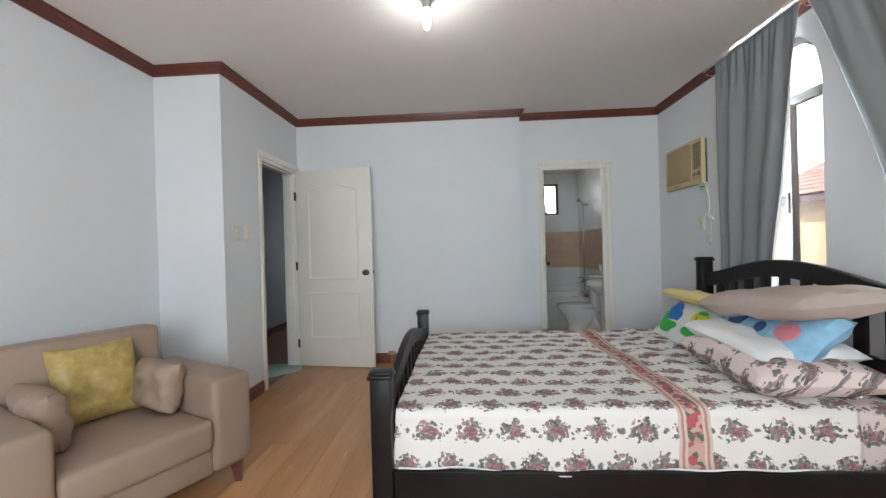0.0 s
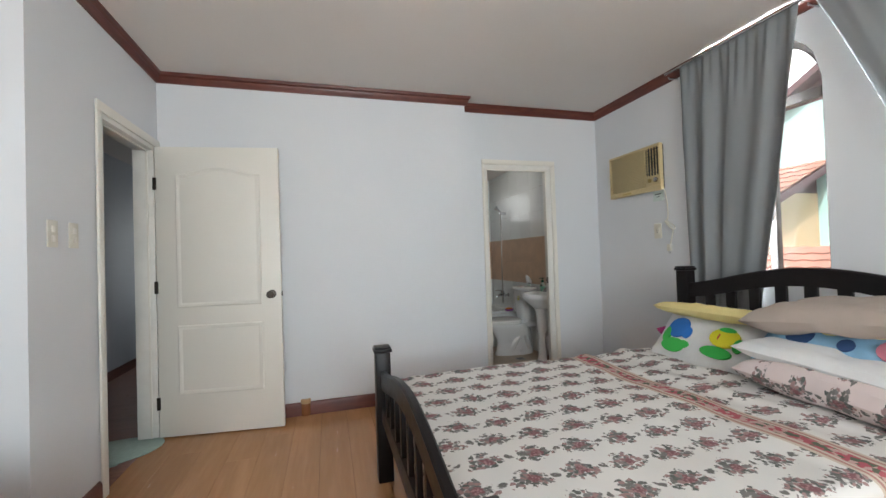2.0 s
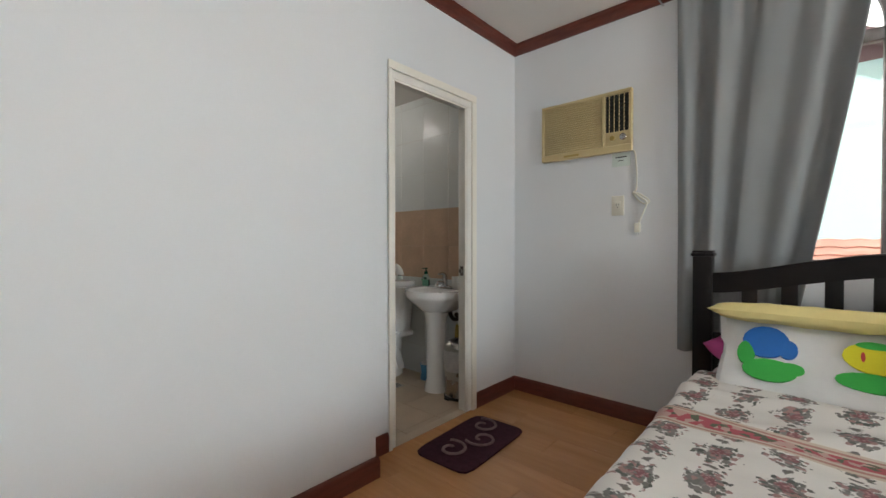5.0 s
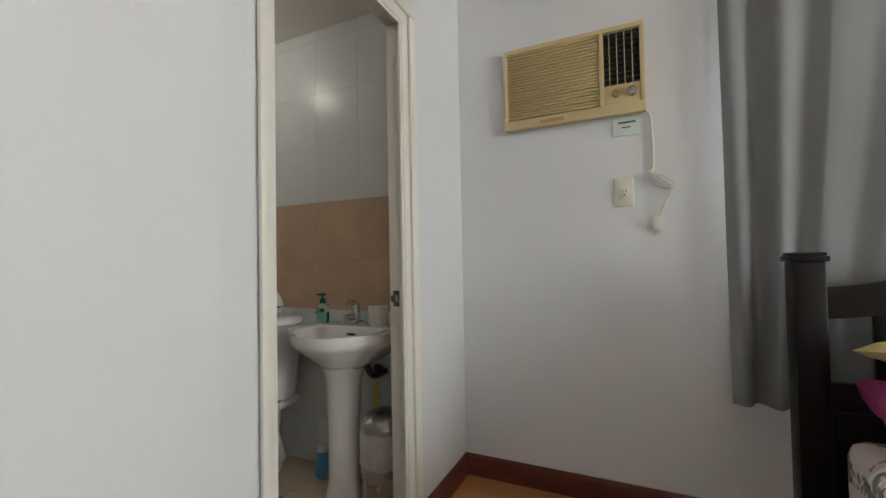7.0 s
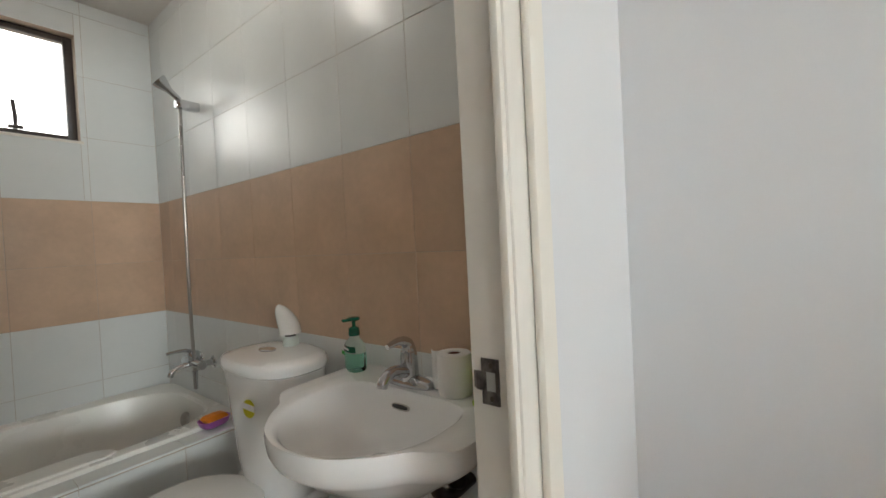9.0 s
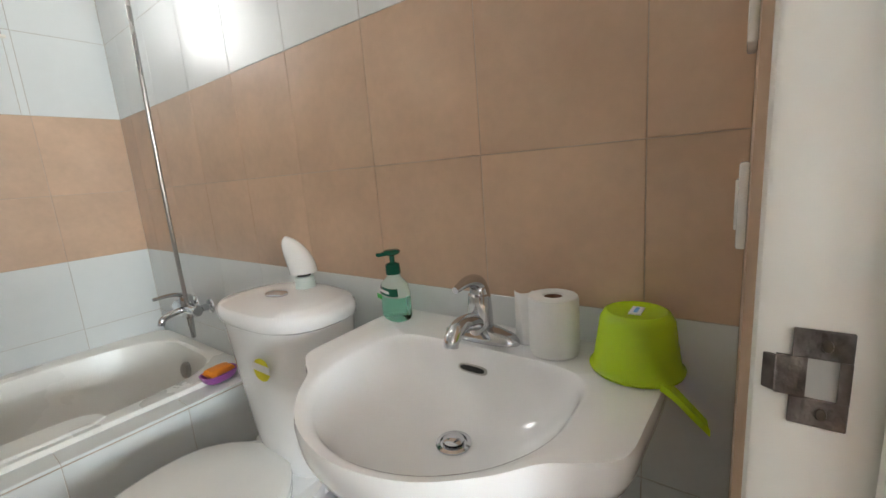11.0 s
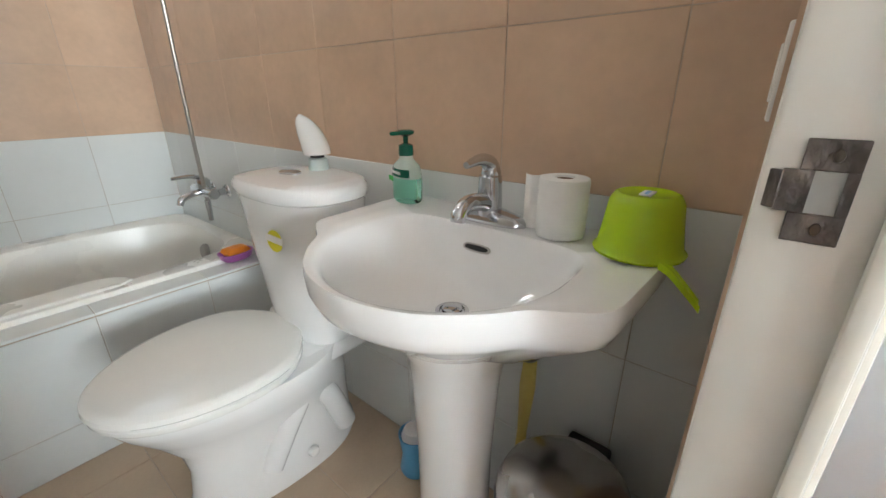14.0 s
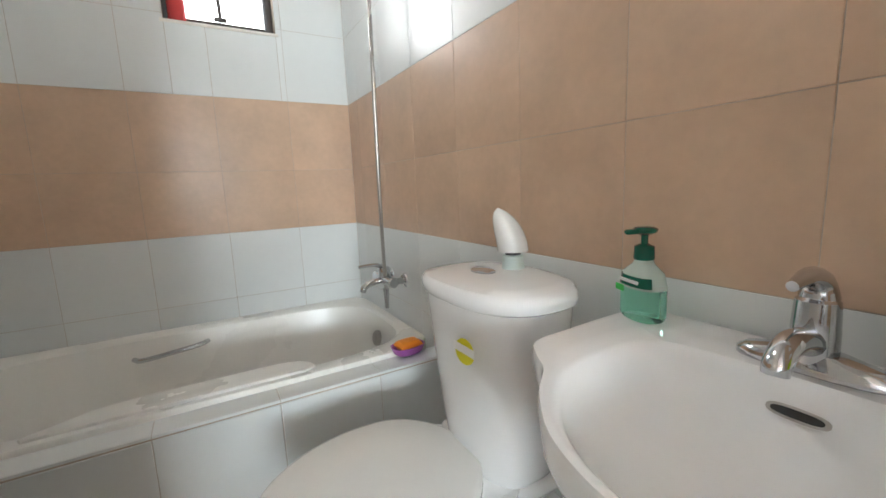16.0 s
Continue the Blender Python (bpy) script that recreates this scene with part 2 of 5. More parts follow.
M = dict(
    wall=base("wall_paint", (0.72, 0.735, 0.755), 0.55, var=0.02, scale=1.5, bump=0.03, bscale=140),
    # darker copy of the wall paint, the hall's shade put into its colour
    hall=base("shaded_wall_paint", (0.55, 0.58, 0.62), 0.6, var=0.03, scale=1.5, bump=0.03),
    ceil=base("ceiling_paint", (0.76, 0.73, 0.70), 0.7, var=0.02, scale=1.2, bump=0.04, bscale=60),
    crown=wood_mat("mahogany_trim", (0.085, 0.018, 0.011), (0.16, 0.036, 0.022), 0.33, (3, 3, 20)),
    white=base("cream_enamel", (0.80, 0.77, 0.70), 0.35, var=0.02, scale=3, bump=0.02),
    jamb=base("white_enamel_worn", (0.78, 0.76, 0.71), 0.35, var=0.05, scale=9, bump=0.06, bscale=30),
    plank=wood_mat("laminate_plank", (0.43, 0.205, 0.083), (0.53, 0.27, 0.115), 0.24, (5, 0.5, 5), 0.05),
    gap=base("dark_joint", (0.17, 0.085, 0.04), 0.7),
    hallfloor=wood_mat("hall_wood", (0.17, 0.065, 0.04), (0.26, 0.11, 0.065), 0.3),
    sofa=base("taupe_leatherette", (0.30, 0.215, 0.16), 0.5, var=0.07, scale=5, bump=0.12, bscale=260),
    gold=base("gold_satin", (0.40, 0.29, 0.09), 0.38, var=0.35, scale=16, bump=0.25, bscale=50),
    black=wood_mat("black_brown_lacquer", (0.006, 0.0045, 0.005), (0.012, 0.009, 0.009), 0.36, (3, 3, 3), spec=0.22),
    curtain=cloth_mat("grey_curtain_cloth", (0.30, 0.315, 0.32), 0.12),
    # reflector white for the curtains' window side, added to throw light on the wall
    lining=base("curtain_bounce_white", (0.78, 0.78, 0.77), 0.9, var=0.03, scale=4, bump=0.1, bscale=300, spec=0.1),
    acbeige=base("aged_beige_plastic", (0.60, 0.48, 0.26), 0.45, var=0.05, scale=5, bump=0.02),
    acdark=base("dark_grille", (0.03, 0.035, 0.035), 0.5),
    brass=base("brass_badge", (0.45, 0.33, 0.12), 0.35, metal=0.7),
    plug=base("ivory_plastic", (0.70, 0.67, 0.58), 0.4, var=0.03),
    pale=base("pale_label", (0.62, 0.70, 0.66), 0.5),
    ink=base("dark_ink", (0.06, 0.07, 0.07), 0.6),
    chrome=base("chrome", (0.58, 0.59, 0.61), 0.09, metal=1.0, var=0.03, bump=0.01),
    steel=base("brushed_steel", (0.46, 0.44, 0.42), 0.28, metal=1.0, var=0.1, scale=3, bump=0.03, bscale=200),
    bronze=base("dark_bronze", (0.10, 0.085, 0.07), 0.3, metal=0.9, var=0.2, scale=20),
    rust=base("tarnished_plate", (0.15, 0.13, 0.12), 0.45, metal=0.8, var=0.6, scale=45, bump=0.4, bscale=70),
    winframe=base("dark_bronze_frame", (0.05, 0.038, 0.034), 0.4, var=0.1),
    glass=glass_mat("window_glass", (0.97, 0.99, 0.99)),
    bed=floral_mat("rose_print_cotton", (0.71, 0.69, 0.66), 0.172, border=1.40),
    sheet2=floral_mat("pink_floral_cotton", (0.68, 0.58, 0.56), 0.15, None, 0.95),
    pilwhite=base("white_cotton", (0.72, 0.72, 0.72), 0.9, var=0.05, scale=7, bump=0.2, bscale=30, spec=0.1),
    yellow=base("yellow_cotton", (0.78, 0.66, 0.30), 0.9, var=0.05, scale=7, bump=0.2, bscale=30, spec=0.1),
    pilbeige=base("beige_cotton", (0.46, 0.39, 0.34), 0.9, var=0.06, scale=7, bump=0.2, bscale=30, spec=0.1),
    pilblue=base("light_blue_cotton", (0.27, 0.47, 0.64), 0.9, var=0.15, scale=12, bump=0.2, bscale=30, spec=0.1),
    magenta=base("magenta_cotton", (0.42, 0.07, 0.22), 0.9, var=0.1, scale=12, bump=0.2, spec=0.1),
    pblue=base("print_blue", (0.02, 0.15, 0.50), 0.85), pgreen=base("print_green", (0.04, 0.42, 0.07), 0.85),
    pyellow=base("print_yellow", (0.72, 0.66, 0.03), 0.85), pred=base("print_red", (0.50, 0.05, 0.05), 0.85),
    pdark=base("print_navy", (0.03, 0.07, 0.18), 0.85), ppink=base("print_pink", (0.58, 0.20, 0.26), 0.85),
    tile_w=piece_random(base("white_tile", (0.72, 0.745, 0.74), 0.27, var=0.025, scale=5, bump=0.006, bscale=30), 0.03),
    tile_b=piece_random(base("tan_tile", (0.60, 0.42, 0.295), 0.32, var=0.12, scale=6, bump=0.008, bscale=40), 0.04),
    tile_f=piece_random(base("beige_floor_tile", (0.52, 0.40, 0.29), 0.3, var=0.08, scale=7, bump=0.03), 0.04),
    grout=base("grout", (0.47, 0.40, 0.33), 0.8, var=0.2, scale=8),
    china=base("white_china", (0.86, 0.86, 0.86), 0.07, var=0.012, scale=3, bump=0.004, coat=0.4),
    tubm=base("cream_acrylic", (0.80, 0.79, 0.75), 0.28, var=0.03, scale=3, bump=0.01),
    seat=base("seat_plastic", (0.82, 0.815, 0.79), 0.13, var=0.02, bump=0.01),
    lime=base("lime_plastic", (0.42, 0.62, 0.01), 0.25, var=0.04, scale=3, bump=0.01),
    paper=base("tissue_paper", (0.82, 0.81, 0.79), 0.95, var=0.03, scale=30, bump=0.08, bscale=160, spec=0.1),
    card=base("cardboard_core", (0.17, 0.085, 0.05), 0.9, var=0.15, scale=20),
    dgreen=base("dark_green_plastic", (0.005, 0.11, 0.065), 0.25, var=0.05),
    soapgreen=glass_mat("green_soap", (0.42, 0.90, 0.70), 0.04, 1.20),
    soapclear=base("empty_bottle_plastic", (0.50, 0.60, 0.54), 0.08, var=0.05, bump=0.0),
    lilac=base("purple_plastic", (0.36, 0.10, 0.36), 0.3), orange=base("orange_soap", (0.80, 0.25, 0.02), 0.4),
    skyblue=base("blue_plastic", (0.10, 0.36, 0.62), 0.35), yhandle=base("yellow_plastic", (0.72, 0.58, 0.16), 0.4),
    bag=base("thin_white_film", (0.62, 0.60, 0.60), 0.35, var=0.1, scale=20, bump=0.8, bscale=40),
    rubber=base("black_rubber", (0.02, 0.02, 0.02), 0.6),
    mat=base("maroon_rug", (0.055, 0.02, 0.03), 0.95, var=0.3, scale=40, bump=0.5, bscale=200, spec=0.1),
    matp=base("rug_swirl", (0.24, 0.16, 0.16), 0.95, var=0.2, scale=40, bump=0.5, bscale=200, spec=0.1),
    mint=base("mint_rug", (0.42, 0.53, 0.48), 0.95, var=0.1, scale=40, bump=0.5, bscale=200, spec=0.1),
    bulb=glow_mat("lit_bulb", (1.0, 0.97, 0.9), 14),
    porcelain=base("grey_lampholder", (0.35, 0.34, 0.32), 0.4),
    jar=base("amber_jar", (0.26, 0.10, 0.04), 0.25), jarlid=base("jar_lid", (0.45, 0.28, 0.14), 0.5),
    cyanwall=base("aqua_render", (0.42, 0.66, 0.68), 0.8, var=0.06, scale=1), orangewall=base("ochre_render", (0.62, 0.46, 0.30), 0.8, var=0.08, scale=1),
    rooftile=base("terracotta_tile", (0.40, 0.21, 0.17), 0.7, var=0.25, scale=4, bump=0.2, bscale=12), eave=base("maroon_eave", (0.12, 0.07, 0.08), 0.7),
    ground=base("concrete_ground", (0.33, 0.31, 0.28), 0.9, var=0.15, scale=0.4), extwhite=base("white_sash", (0.8, 0.82, 0.82), 0.5),
    extglass=base("dark_pane", (0.35, 0.45, 0.46), 0.1),
)


# ---------- mesh helpers ----------
def obj(name, bm, mat, shade=True):
    bmesh.ops.recalc_face_normals(bm, faces=bm.faces)
    me = bpy.data.meshes.new(name)
    bm.to_mesh(me)
    bm.free()
    if shade:
        me.shade_smooth()
        me.set_sharp_from_angle(angle=radians(38))
    me.materials.append(M[mat] if isinstance(mat, str) else mat)
    return new(name, me)


def part(name, bm, mat, parent, label=""):
    ob = obj(name, bm, mat)
    ob.parent = parent
    if label:
        ob["label"] = label
    return ob


def thing(name, label, category, m=None, group="", kind=""):
    ob = new(name)
    ob.empty_display_size = 0.1
    ob.matrix_world = m if m is not None else Matrix()
    return tagged(ob, label, category, group, kind)


def solid(name, bm, mat, label, category, m=None, group="", kind=""):
    ob = obj(name, bm, mat)
    if m is not None:
        ob.matrix_world = m
    return tagged(ob, label, category, group, kind)


def box(bm, x0, x1, y0, y1, z0, z1, r=0.0, seg=2):
    vs = [bm.verts.new((x, y, z)) for x in (x0, x1) for y in (y0, y1) for z in (z0, z1)]
    fs = [bm.faces.new([vs[i] for i in f]) for f in ((0, 1, 3, 2), (4, 6, 7, 5), (0, 4, 5, 1), (2, 3, 7, 6), (0, 2, 6, 4), (1, 5, 7, 3))]
    if r > 0:
        es = list({e for f in fs for e in f.edges})
        bmesh.ops.bevel(bm, geom=es, offset=r, segments=seg, affect="EDGES", profile=0.5)
    return bm


def bx(*a, **k):
    return box(bmesh.new(), *a, **k)


def prism(bm, pts, a, b, axis="x"):
    """A closed outline of two coordinates pushed from a to b along an axis."""
    def at(p, h):
        return {"x": (h, p[0], p[1]), "y": (p[0], h, p[1]), "z": (p[0], p[1], h)}[axis]
    lo = [bm.verts.new(at(p, a)) for p in pts]
    hi = [bm.verts.new(at(p, b)) for p in pts]
    n = len(pts)
    fs = [bm.faces.new(lo), bm.faces.new(hi)]
    for i in range(n):
        fs.append(bm.faces.new((lo[i], lo[(i + 1) % n], hi[(i + 1) % n], hi[i])))
    return fs


def loft(bm, rings, cap=True, close=True):
    """Joins rings of points of one count into a skin."""
    vs = [[bm.verts.new(p) for p in r] for r in rings]
    n = len(rings[0])
    for a, b in zip(vs, vs[1:]):
        for i in range(n if close else n - 1):
            bm.faces.new((a[i], a[(i + 1) % n], b[(i + 1) % n], b[i]))
    if cap and close:
        bm.faces.new(vs[0])
        bm.faces.new(vs[-1])
    return bm


def circle(r, z, n=24, rx=1.0, ry=1.0, cx=0.0, cy=0.0, sq=2.0):
    out = []
    for i in range(n):
        a = 2 * math.pi * i / n
        c, s = math.cos(a), math.sin(a)
        k = (abs(c) ** sq + abs(s) ** sq) ** (-1 / sq)
        out.append((cx + r * rx * c * k, cy + r * ry * s * k, z))
    return out


def lathe(profile, n=24, cap=True):
    return loft(bmesh.new(), [circle(r, z, n) for r, z in profile], cap)


def tube(pts, r, n=10, bm=None, taper=None):
    bm = bm or bmesh.new()
    pts = [Vector(p) for p in pts]
    rings, up = [], Vector((0.13, 0.31, 0.94)).normalized()
    for i, p in enumerate(pts):
        d = (pts[min(i + 1, len(pts) - 1)] - pts[max(i - 1, 0)]).normalized()
        s = d.cross(up)
        if s.length < 0.05:
            s = d.cross(Vector((1, 0, 0)))
        s.normalize()
        up = s.cross(d).normalized()
        rr = r if taper is None else r + (taper - r) * i / (len(pts) - 1)
        rings.append([p + rr * (math.cos(a) * s + math.sin(a) * up) for a in (2 * math.pi * k / n for k in range(n))])
    return loft(bm, rings)


def spline(ctrl, n=40):
    """A smooth line through the points given."""
    c = [Vector(p) for p in ctrl]
    c = [2 * c[0] - c[1]] + c + [2 * c[-1] - c[-2]]
    out = []
    seg = len(c) - 3
    for i in range(n + 1):
        t = min(i / n * seg, seg - 1e-6)
        k = int(t)
        t -= k
        a, b, d, e = c[k:k + 4]
        out.append(0.5 * ((2 * b) + (d - a) * t + (2 * a - 5 * b + 4 * d - e) * t * t + (3 * b - a - 3 * d + e) * t ** 3))
    return out


def shift(bm, m):
    bmesh.ops.transform(bm, matrix=m, verts=bm.verts)
    return bm


def cushion(w, d, h, n=20, puff=2.6, edge=0.25, wob=0.006, seed=0):
    """A stuffed pillow w x d x h, lying on z = 0."""
    bm = bmesh.new()
    def hgt(u, v):
        return (max(0, 1 - abs(u) ** puff) * max(0, 1 - abs(v) ** puff)) ** 0.42
    for side in (1, -1):
        g = []
        for i in range(n + 1):
            row = []
            for j in range(n + 1):
                u, v = -1 + 2 * i / n, -1 + 2 * j / n
                pinch = 1 - 0.06 * (1 - abs(u)) * abs(v) ** 3 * 1.2 - 0.0
                pin2 = 1 - 0.06 * (1 - abs(v)) * abs(u) ** 3 * 1.2
                k = hgt(u, v)
                z = h / 2 + side * h / 2 * (k if side > 0 else k * 0.9)
                o = noise.noise(Vector((u * 2.3 + seed, v * 2.3, side * 3.0))) * wob * 2 * k
                row.append(bm.verts.new((u * w / 2 * pin2, v * d / 2 * pinch, z + o)))
            g.append(row)
        for i in range(n):
            for j in range(n):
                bm.faces.new((g[i][j], g[i + 1][j], g[i + 1][j + 1], g[i][j + 1]))
    bmesh.ops.remove_doubles(bm, verts=bm.verts, dist=1e-4)
    return bm


# ---------- rooms ----------
# glazed tiles: even gloss, and a cloudy tone that runs on from tile to tile
for key, gloss in (("tile_w", 0.28), ("tile_b", 0.30)):
    tnt = M[key].node_tree
    tb = tnt.nodes["Principled BSDF"]
    for link in list(tnt.links):
        if link.to_node == tb and link.to_socket.name in ("Roughness", "Normal"):
            tnt.links.remove(link)
    tb.inputs["Roughness"].default_value = gloss
    info = tnt.nodes.new("ShaderNodeObjectInfo")
    plus = tnt.nodes.new("ShaderNodeVectorMath")
    plus.operation = "ADD"
    coord = next(nd for nd in tnt.nodes if nd.type == "TEX_COORD")
    tnt.links.new(coord.outputs["Object"], plus.inputs[0])
    tnt.links.new(info.outputs["Location"], plus.inputs[1])
    for nd in tnt.nodes:
        if nd.type == "TEX_NOISE":
            tnt.links.new(plus.outputs[0], nd.inputs["Vector"])

XL, XB, XR = -1.85, -1.32, 2.62
YJ, YM, YD, YBACK = 2.75, 4.13, 4.285, -1.70
YI, XS, YT, XBL = 4.35, 2.39, 6.64, 0.85
CEIL, BCEIL = 2.68, 2.42


def struct(name, bm, mat, label="", cat=""):
    return tagged(obj(name, bm, mat), label or name.replace("_", " "), cat or name.split("_")[0], "", "structure")


struct("wall_west", bx(XL - 0.12, XL, YBACK, YJ, 0, CEIL), "wall", "pale blue-grey painted bedroom wall behind the armchair", "wall")
struct("wall_jog", bx(XL - 0.12, XB - 0.12, YJ, YJ + 0.12, 0, CEIL), "wall", "pale blue-grey painted wall return beside the entry", "wall")
bm = bmesh.new()
ED0, ED1, EDH = 3.31, 4.075, 2.115
box(bm, XB - 0.12, XB, YJ, ED0, 0, CEIL)
box(bm, XB - 0.12, XB, ED0, ED1, EDH, CEIL)
box(bm, XB - 0.12, XB, ED1, YM, 0, CEIL)
struct("wall_entry", bm, "wall", "pale blue-grey painted wall with the entry doorway", "wall")
BD0, BD1, BDH = 1.335, 2.073, 2.122
XST = 1.118
struct("wall_north", bx(XB - 0.12, XST, YM, YI, 0, CEIL), "wall", "pale blue-grey painted long wall", "wall")
bm = bmesh.new()
box(bm, XST, BD0, YD, YI, 0, CEIL)
box(bm, BD0, BD1, YD, YI, BDH, CEIL)
box(bm, BD1, XR + 0.18, YD, YI, 0, CEIL)
struct("wall_bath_door", bm, "wall", "pale blue-grey painted wall with the bathroom doorway", "wall")

WINS = ((2.265, 2.955), (1.215, 1.905))
SILL, SPRING = 1.02, 2.20


def arched_wall():
    bm = bmesh.new()
    x0, x1 = XR, XR + 0.18
    cuts = [YBACK] + [v for w in sorted(WINS) for v in w] + [YD]
    for i in range(0, len(cuts), 2):
        box(bm, x0, x1, cuts[i], cuts[i + 1], 0, CEIL)
    for a, b in WINS:
        box(bm, x0, x1, a, b, 0, SILL)
        r, c, n = (b - a) / 2, (a + b) / 2, 20
        for k in range(n):
            p, q = a + (b - a) * k / n, a + (b - a) * (k + 1) / n
            zp = SPRING + math.sqrt(max(0, r * r - (p - c) ** 2))
            zq = SPRING + math.sqrt(max(0, r * r - (q - c) ** 2))
            prism(bm, [(p, zp), (q, zq), (q, CEIL), (p, CEIL)], x0, x1, "x")
    return bm


struct("wall_east", arched_wall(), "wall", "pale blue-grey painted wall with two arched windows", "wall")
bm = bmesh.new()
BW = (-0.8, 1.4, 0.9, 2.2)
box(bm, XL - 0.12, BW[0], YBACK - 0.15, YBACK, 0, CEIL)
box(bm, BW[1], XR + 0.18, YBACK - 0.15, YBACK, 0, CEIL)
box(bm, BW[0], BW[1], YBACK - 0.15, YBACK, 0, BW[2])
box(bm, BW[0], BW[1], YBACK - 0.15, YBACK, BW[3], CEIL)
struct("wall_south", bm, "wall", "pale blue-grey painted wall with a wide window", "wall")
struct("ceiling", bx(XL - 0.12, XR + 0.18, YBACK - 0.15, YI, CEIL, CEIL + 0.12), "ceil", "off-white painted ceiling", "ceiling")

# hall behind the entry door
HX, HY0, HY1 = -2.45, 2.87, 8.2
bm = bmesh.new()
box(bm, HX - 0.1, HX, HY0, HY1, 0, 2.5)
struct("wall_hall_west", bm, "hall", "hall wall, shade put into its darker grey", "wall")
# end wall with an unseen opening, added for the hall's fill lamp
bm = bmesh.new()
box(bm, HX - 0.1, -2.2, HY1, HY1 + 0.1, 0, 2.5)
box(bm, -1.6, XB, HY1, HY1 + 0.1, 0, 2.5)
box(bm, -2.2, -1.6, HY1, HY1 + 0.1, 0, 0.95)
box(bm, -2.2, -1.6, HY1, HY1 + 0.1, 2.05, 2.5)
struct("wall_hall_north", bm, "hall", "end wall of the hall in shaded grey", "wall")
struct("wall_hall_south", bx(HX - 0.1, XL - 0.12, HY0 - 0.12, HY0, 0, 2.5), "hall", "end wall of the hall in shaded grey", "wall")
struct("wall_hall_east", bx(XB - 0.12, XB, YI, HY1, 0, 2.5), "hall", "hall wall in shaded grey", "wall")
struct("ceiling_hall", bx(HX - 0.1, XB - 0.12, HY0, HY1, 2.5, 2.6), "ceil", "white hall ceiling", "ceiling")
struct("floor_hall", bx(HX - 0.1, XB - 0.06, HY0 - 0.12, HY1, -0.1, -0.004), "hallfloor", "dark reddish wooden hall floor", "floor")
struct("baseboard_hall", bx(HX, HX + 0.015, 5.35, HY1, -0.004, 0.10), "crown", "dark mahogany skirting in the hall", "baseboard")

# bathroom shell
bm = bmesh.new()
BWX0, BWX1, BWZ0, BWZ1 = 1.65, 2.075, 1.735, 2.25
box(bm, XBL - 0.1, BWX0, YT + 0.0013, YT + 0.15, 0, BCEIL)
box(bm, BWX1, XS + 0.15, YT + 0.0013, YT + 0.15, 0, BCEIL)
box(bm, BWX0, BWX1, YT + 0.0013, YT + 0.15, 0, BWZ0)
box(bm, BWX0, BWX1, YT + 0.0013, YT + 0.15, BWZ1, BCEIL)
wall_tub = struct("wall_tub", bm, "grout", "tiled bathroom wall above the tub, white with a tan band", "wall")
wall_sink = struct("wall_sink", bx(XS + 0.0013, XS + 0.15, YI, YT + 0.0013, 0, BCEIL), "grout", "tiled bathroom wall behind the sink, white with a tan band", "wall")
wall_bath_west = struct("wall_bath_west", bx(XBL - 0.1, XBL - 0.0013, YI, YT + 0.0013, 0, BCEIL), "grout", "tiled bathroom wall, white with a tan band", "wall")
wall_bath_south = struct("wall_bath_south", bx(BD1 + 0.05, XS + 0.008, YI, YI + 0.012, 0, BCEIL), "tile_b", "tan wall return beside the bathroom door frame", "wall")
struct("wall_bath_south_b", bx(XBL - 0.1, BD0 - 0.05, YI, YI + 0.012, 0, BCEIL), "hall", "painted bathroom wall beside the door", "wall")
struct("ceiling_bath", bx(XBL - 0.1, XS + 0.15, YI, YT + 0.15, BCEIL, BCEIL + 0.1), "ceil", "white bathroom ceiling", "ceiling")
floor_bath = struct("floor_bath", bx(XBL - 0.1, XS + 0.15, YI - 0.04, YT + 0.15, -0.1, -0.0025), "grout", "beige ceramic tile bathroom floor", "floor")
floor = struct("floor", bx(XB - 0.06, XR + 0.18, YBACK - 0.15, YI - 0.04, -0.1, -0.012), "gap", "warm honey laminate plank bedroom floor", "floor")
box_b = bx(XL - 0.12, XB - 0.06, YBACK - 0.15, YJ, -0.1, -0.012)
floor2 = struct("floor_west", box_b, "gap", "warm honey laminate plank floor under the armchair", "floor")


def molding(name, runs, prof, mat, label):
    """A profile of (out, z) swept along wall runs; each run: start, end, the outward normal and how its two ends are mitred."""
    for (p, q, nrm, ma, mb) in runs:
        bm = bmesh.new()
        p, q, nrm = Vector((*p, 0)), Vector((*q, 0)), Vector((*nrm, 0))
        d = (q - p).normalized()
        loft(bm, [[p + nrm * o + d * (o * ma) + Vector((0, 0, z)) for o, z in prof],
                  [q + nrm * o + d * (o * mb) + Vector((0, 0, z)) for o, z in prof]])
        struct(name, bm, mat, label, name)


CROWN = [(0, 2.606), (0.012, 2.606), (0.016, 2.618), (0.026, 2.630), (0.030, 2.648), (0.044, 2.658), (0.048, 2.680), (0, 2.680)]
BASEB = [(0, 0), (0.016, 0), (0.016, 0.085), (0.012, 0.098), (0.006, 0.105), (0, 0.105)]
RUNS = [((XL, YBACK), (XL, YJ), (1, 0), 1, -1), ((XL, YJ), (XB, YJ), (0, -1), 1, 1), ((XB, YJ), (XB, YM), (1, 0), -1, -1),
        ((XB, YM), (XST, YM), (0, -1), 1, 1), ((XST, YM), (XST, YD), (1, 0), -1, -1), ((XST, YD), (XR, YD), (0, -1), 1, -1),
        ((XR, YBACK), (XR, YD), (-1, 0), 1, -1), ((XL, YBACK), (XR, YBACK), (0, 1), 1, -1)]
molding("crown_trim", RUNS, CROWN, "crown", "reddish mahogany crown moulding under the ceiling")
BRUNS = [r for i, r in enumerate(RUNS) if i not in (2, 5)]
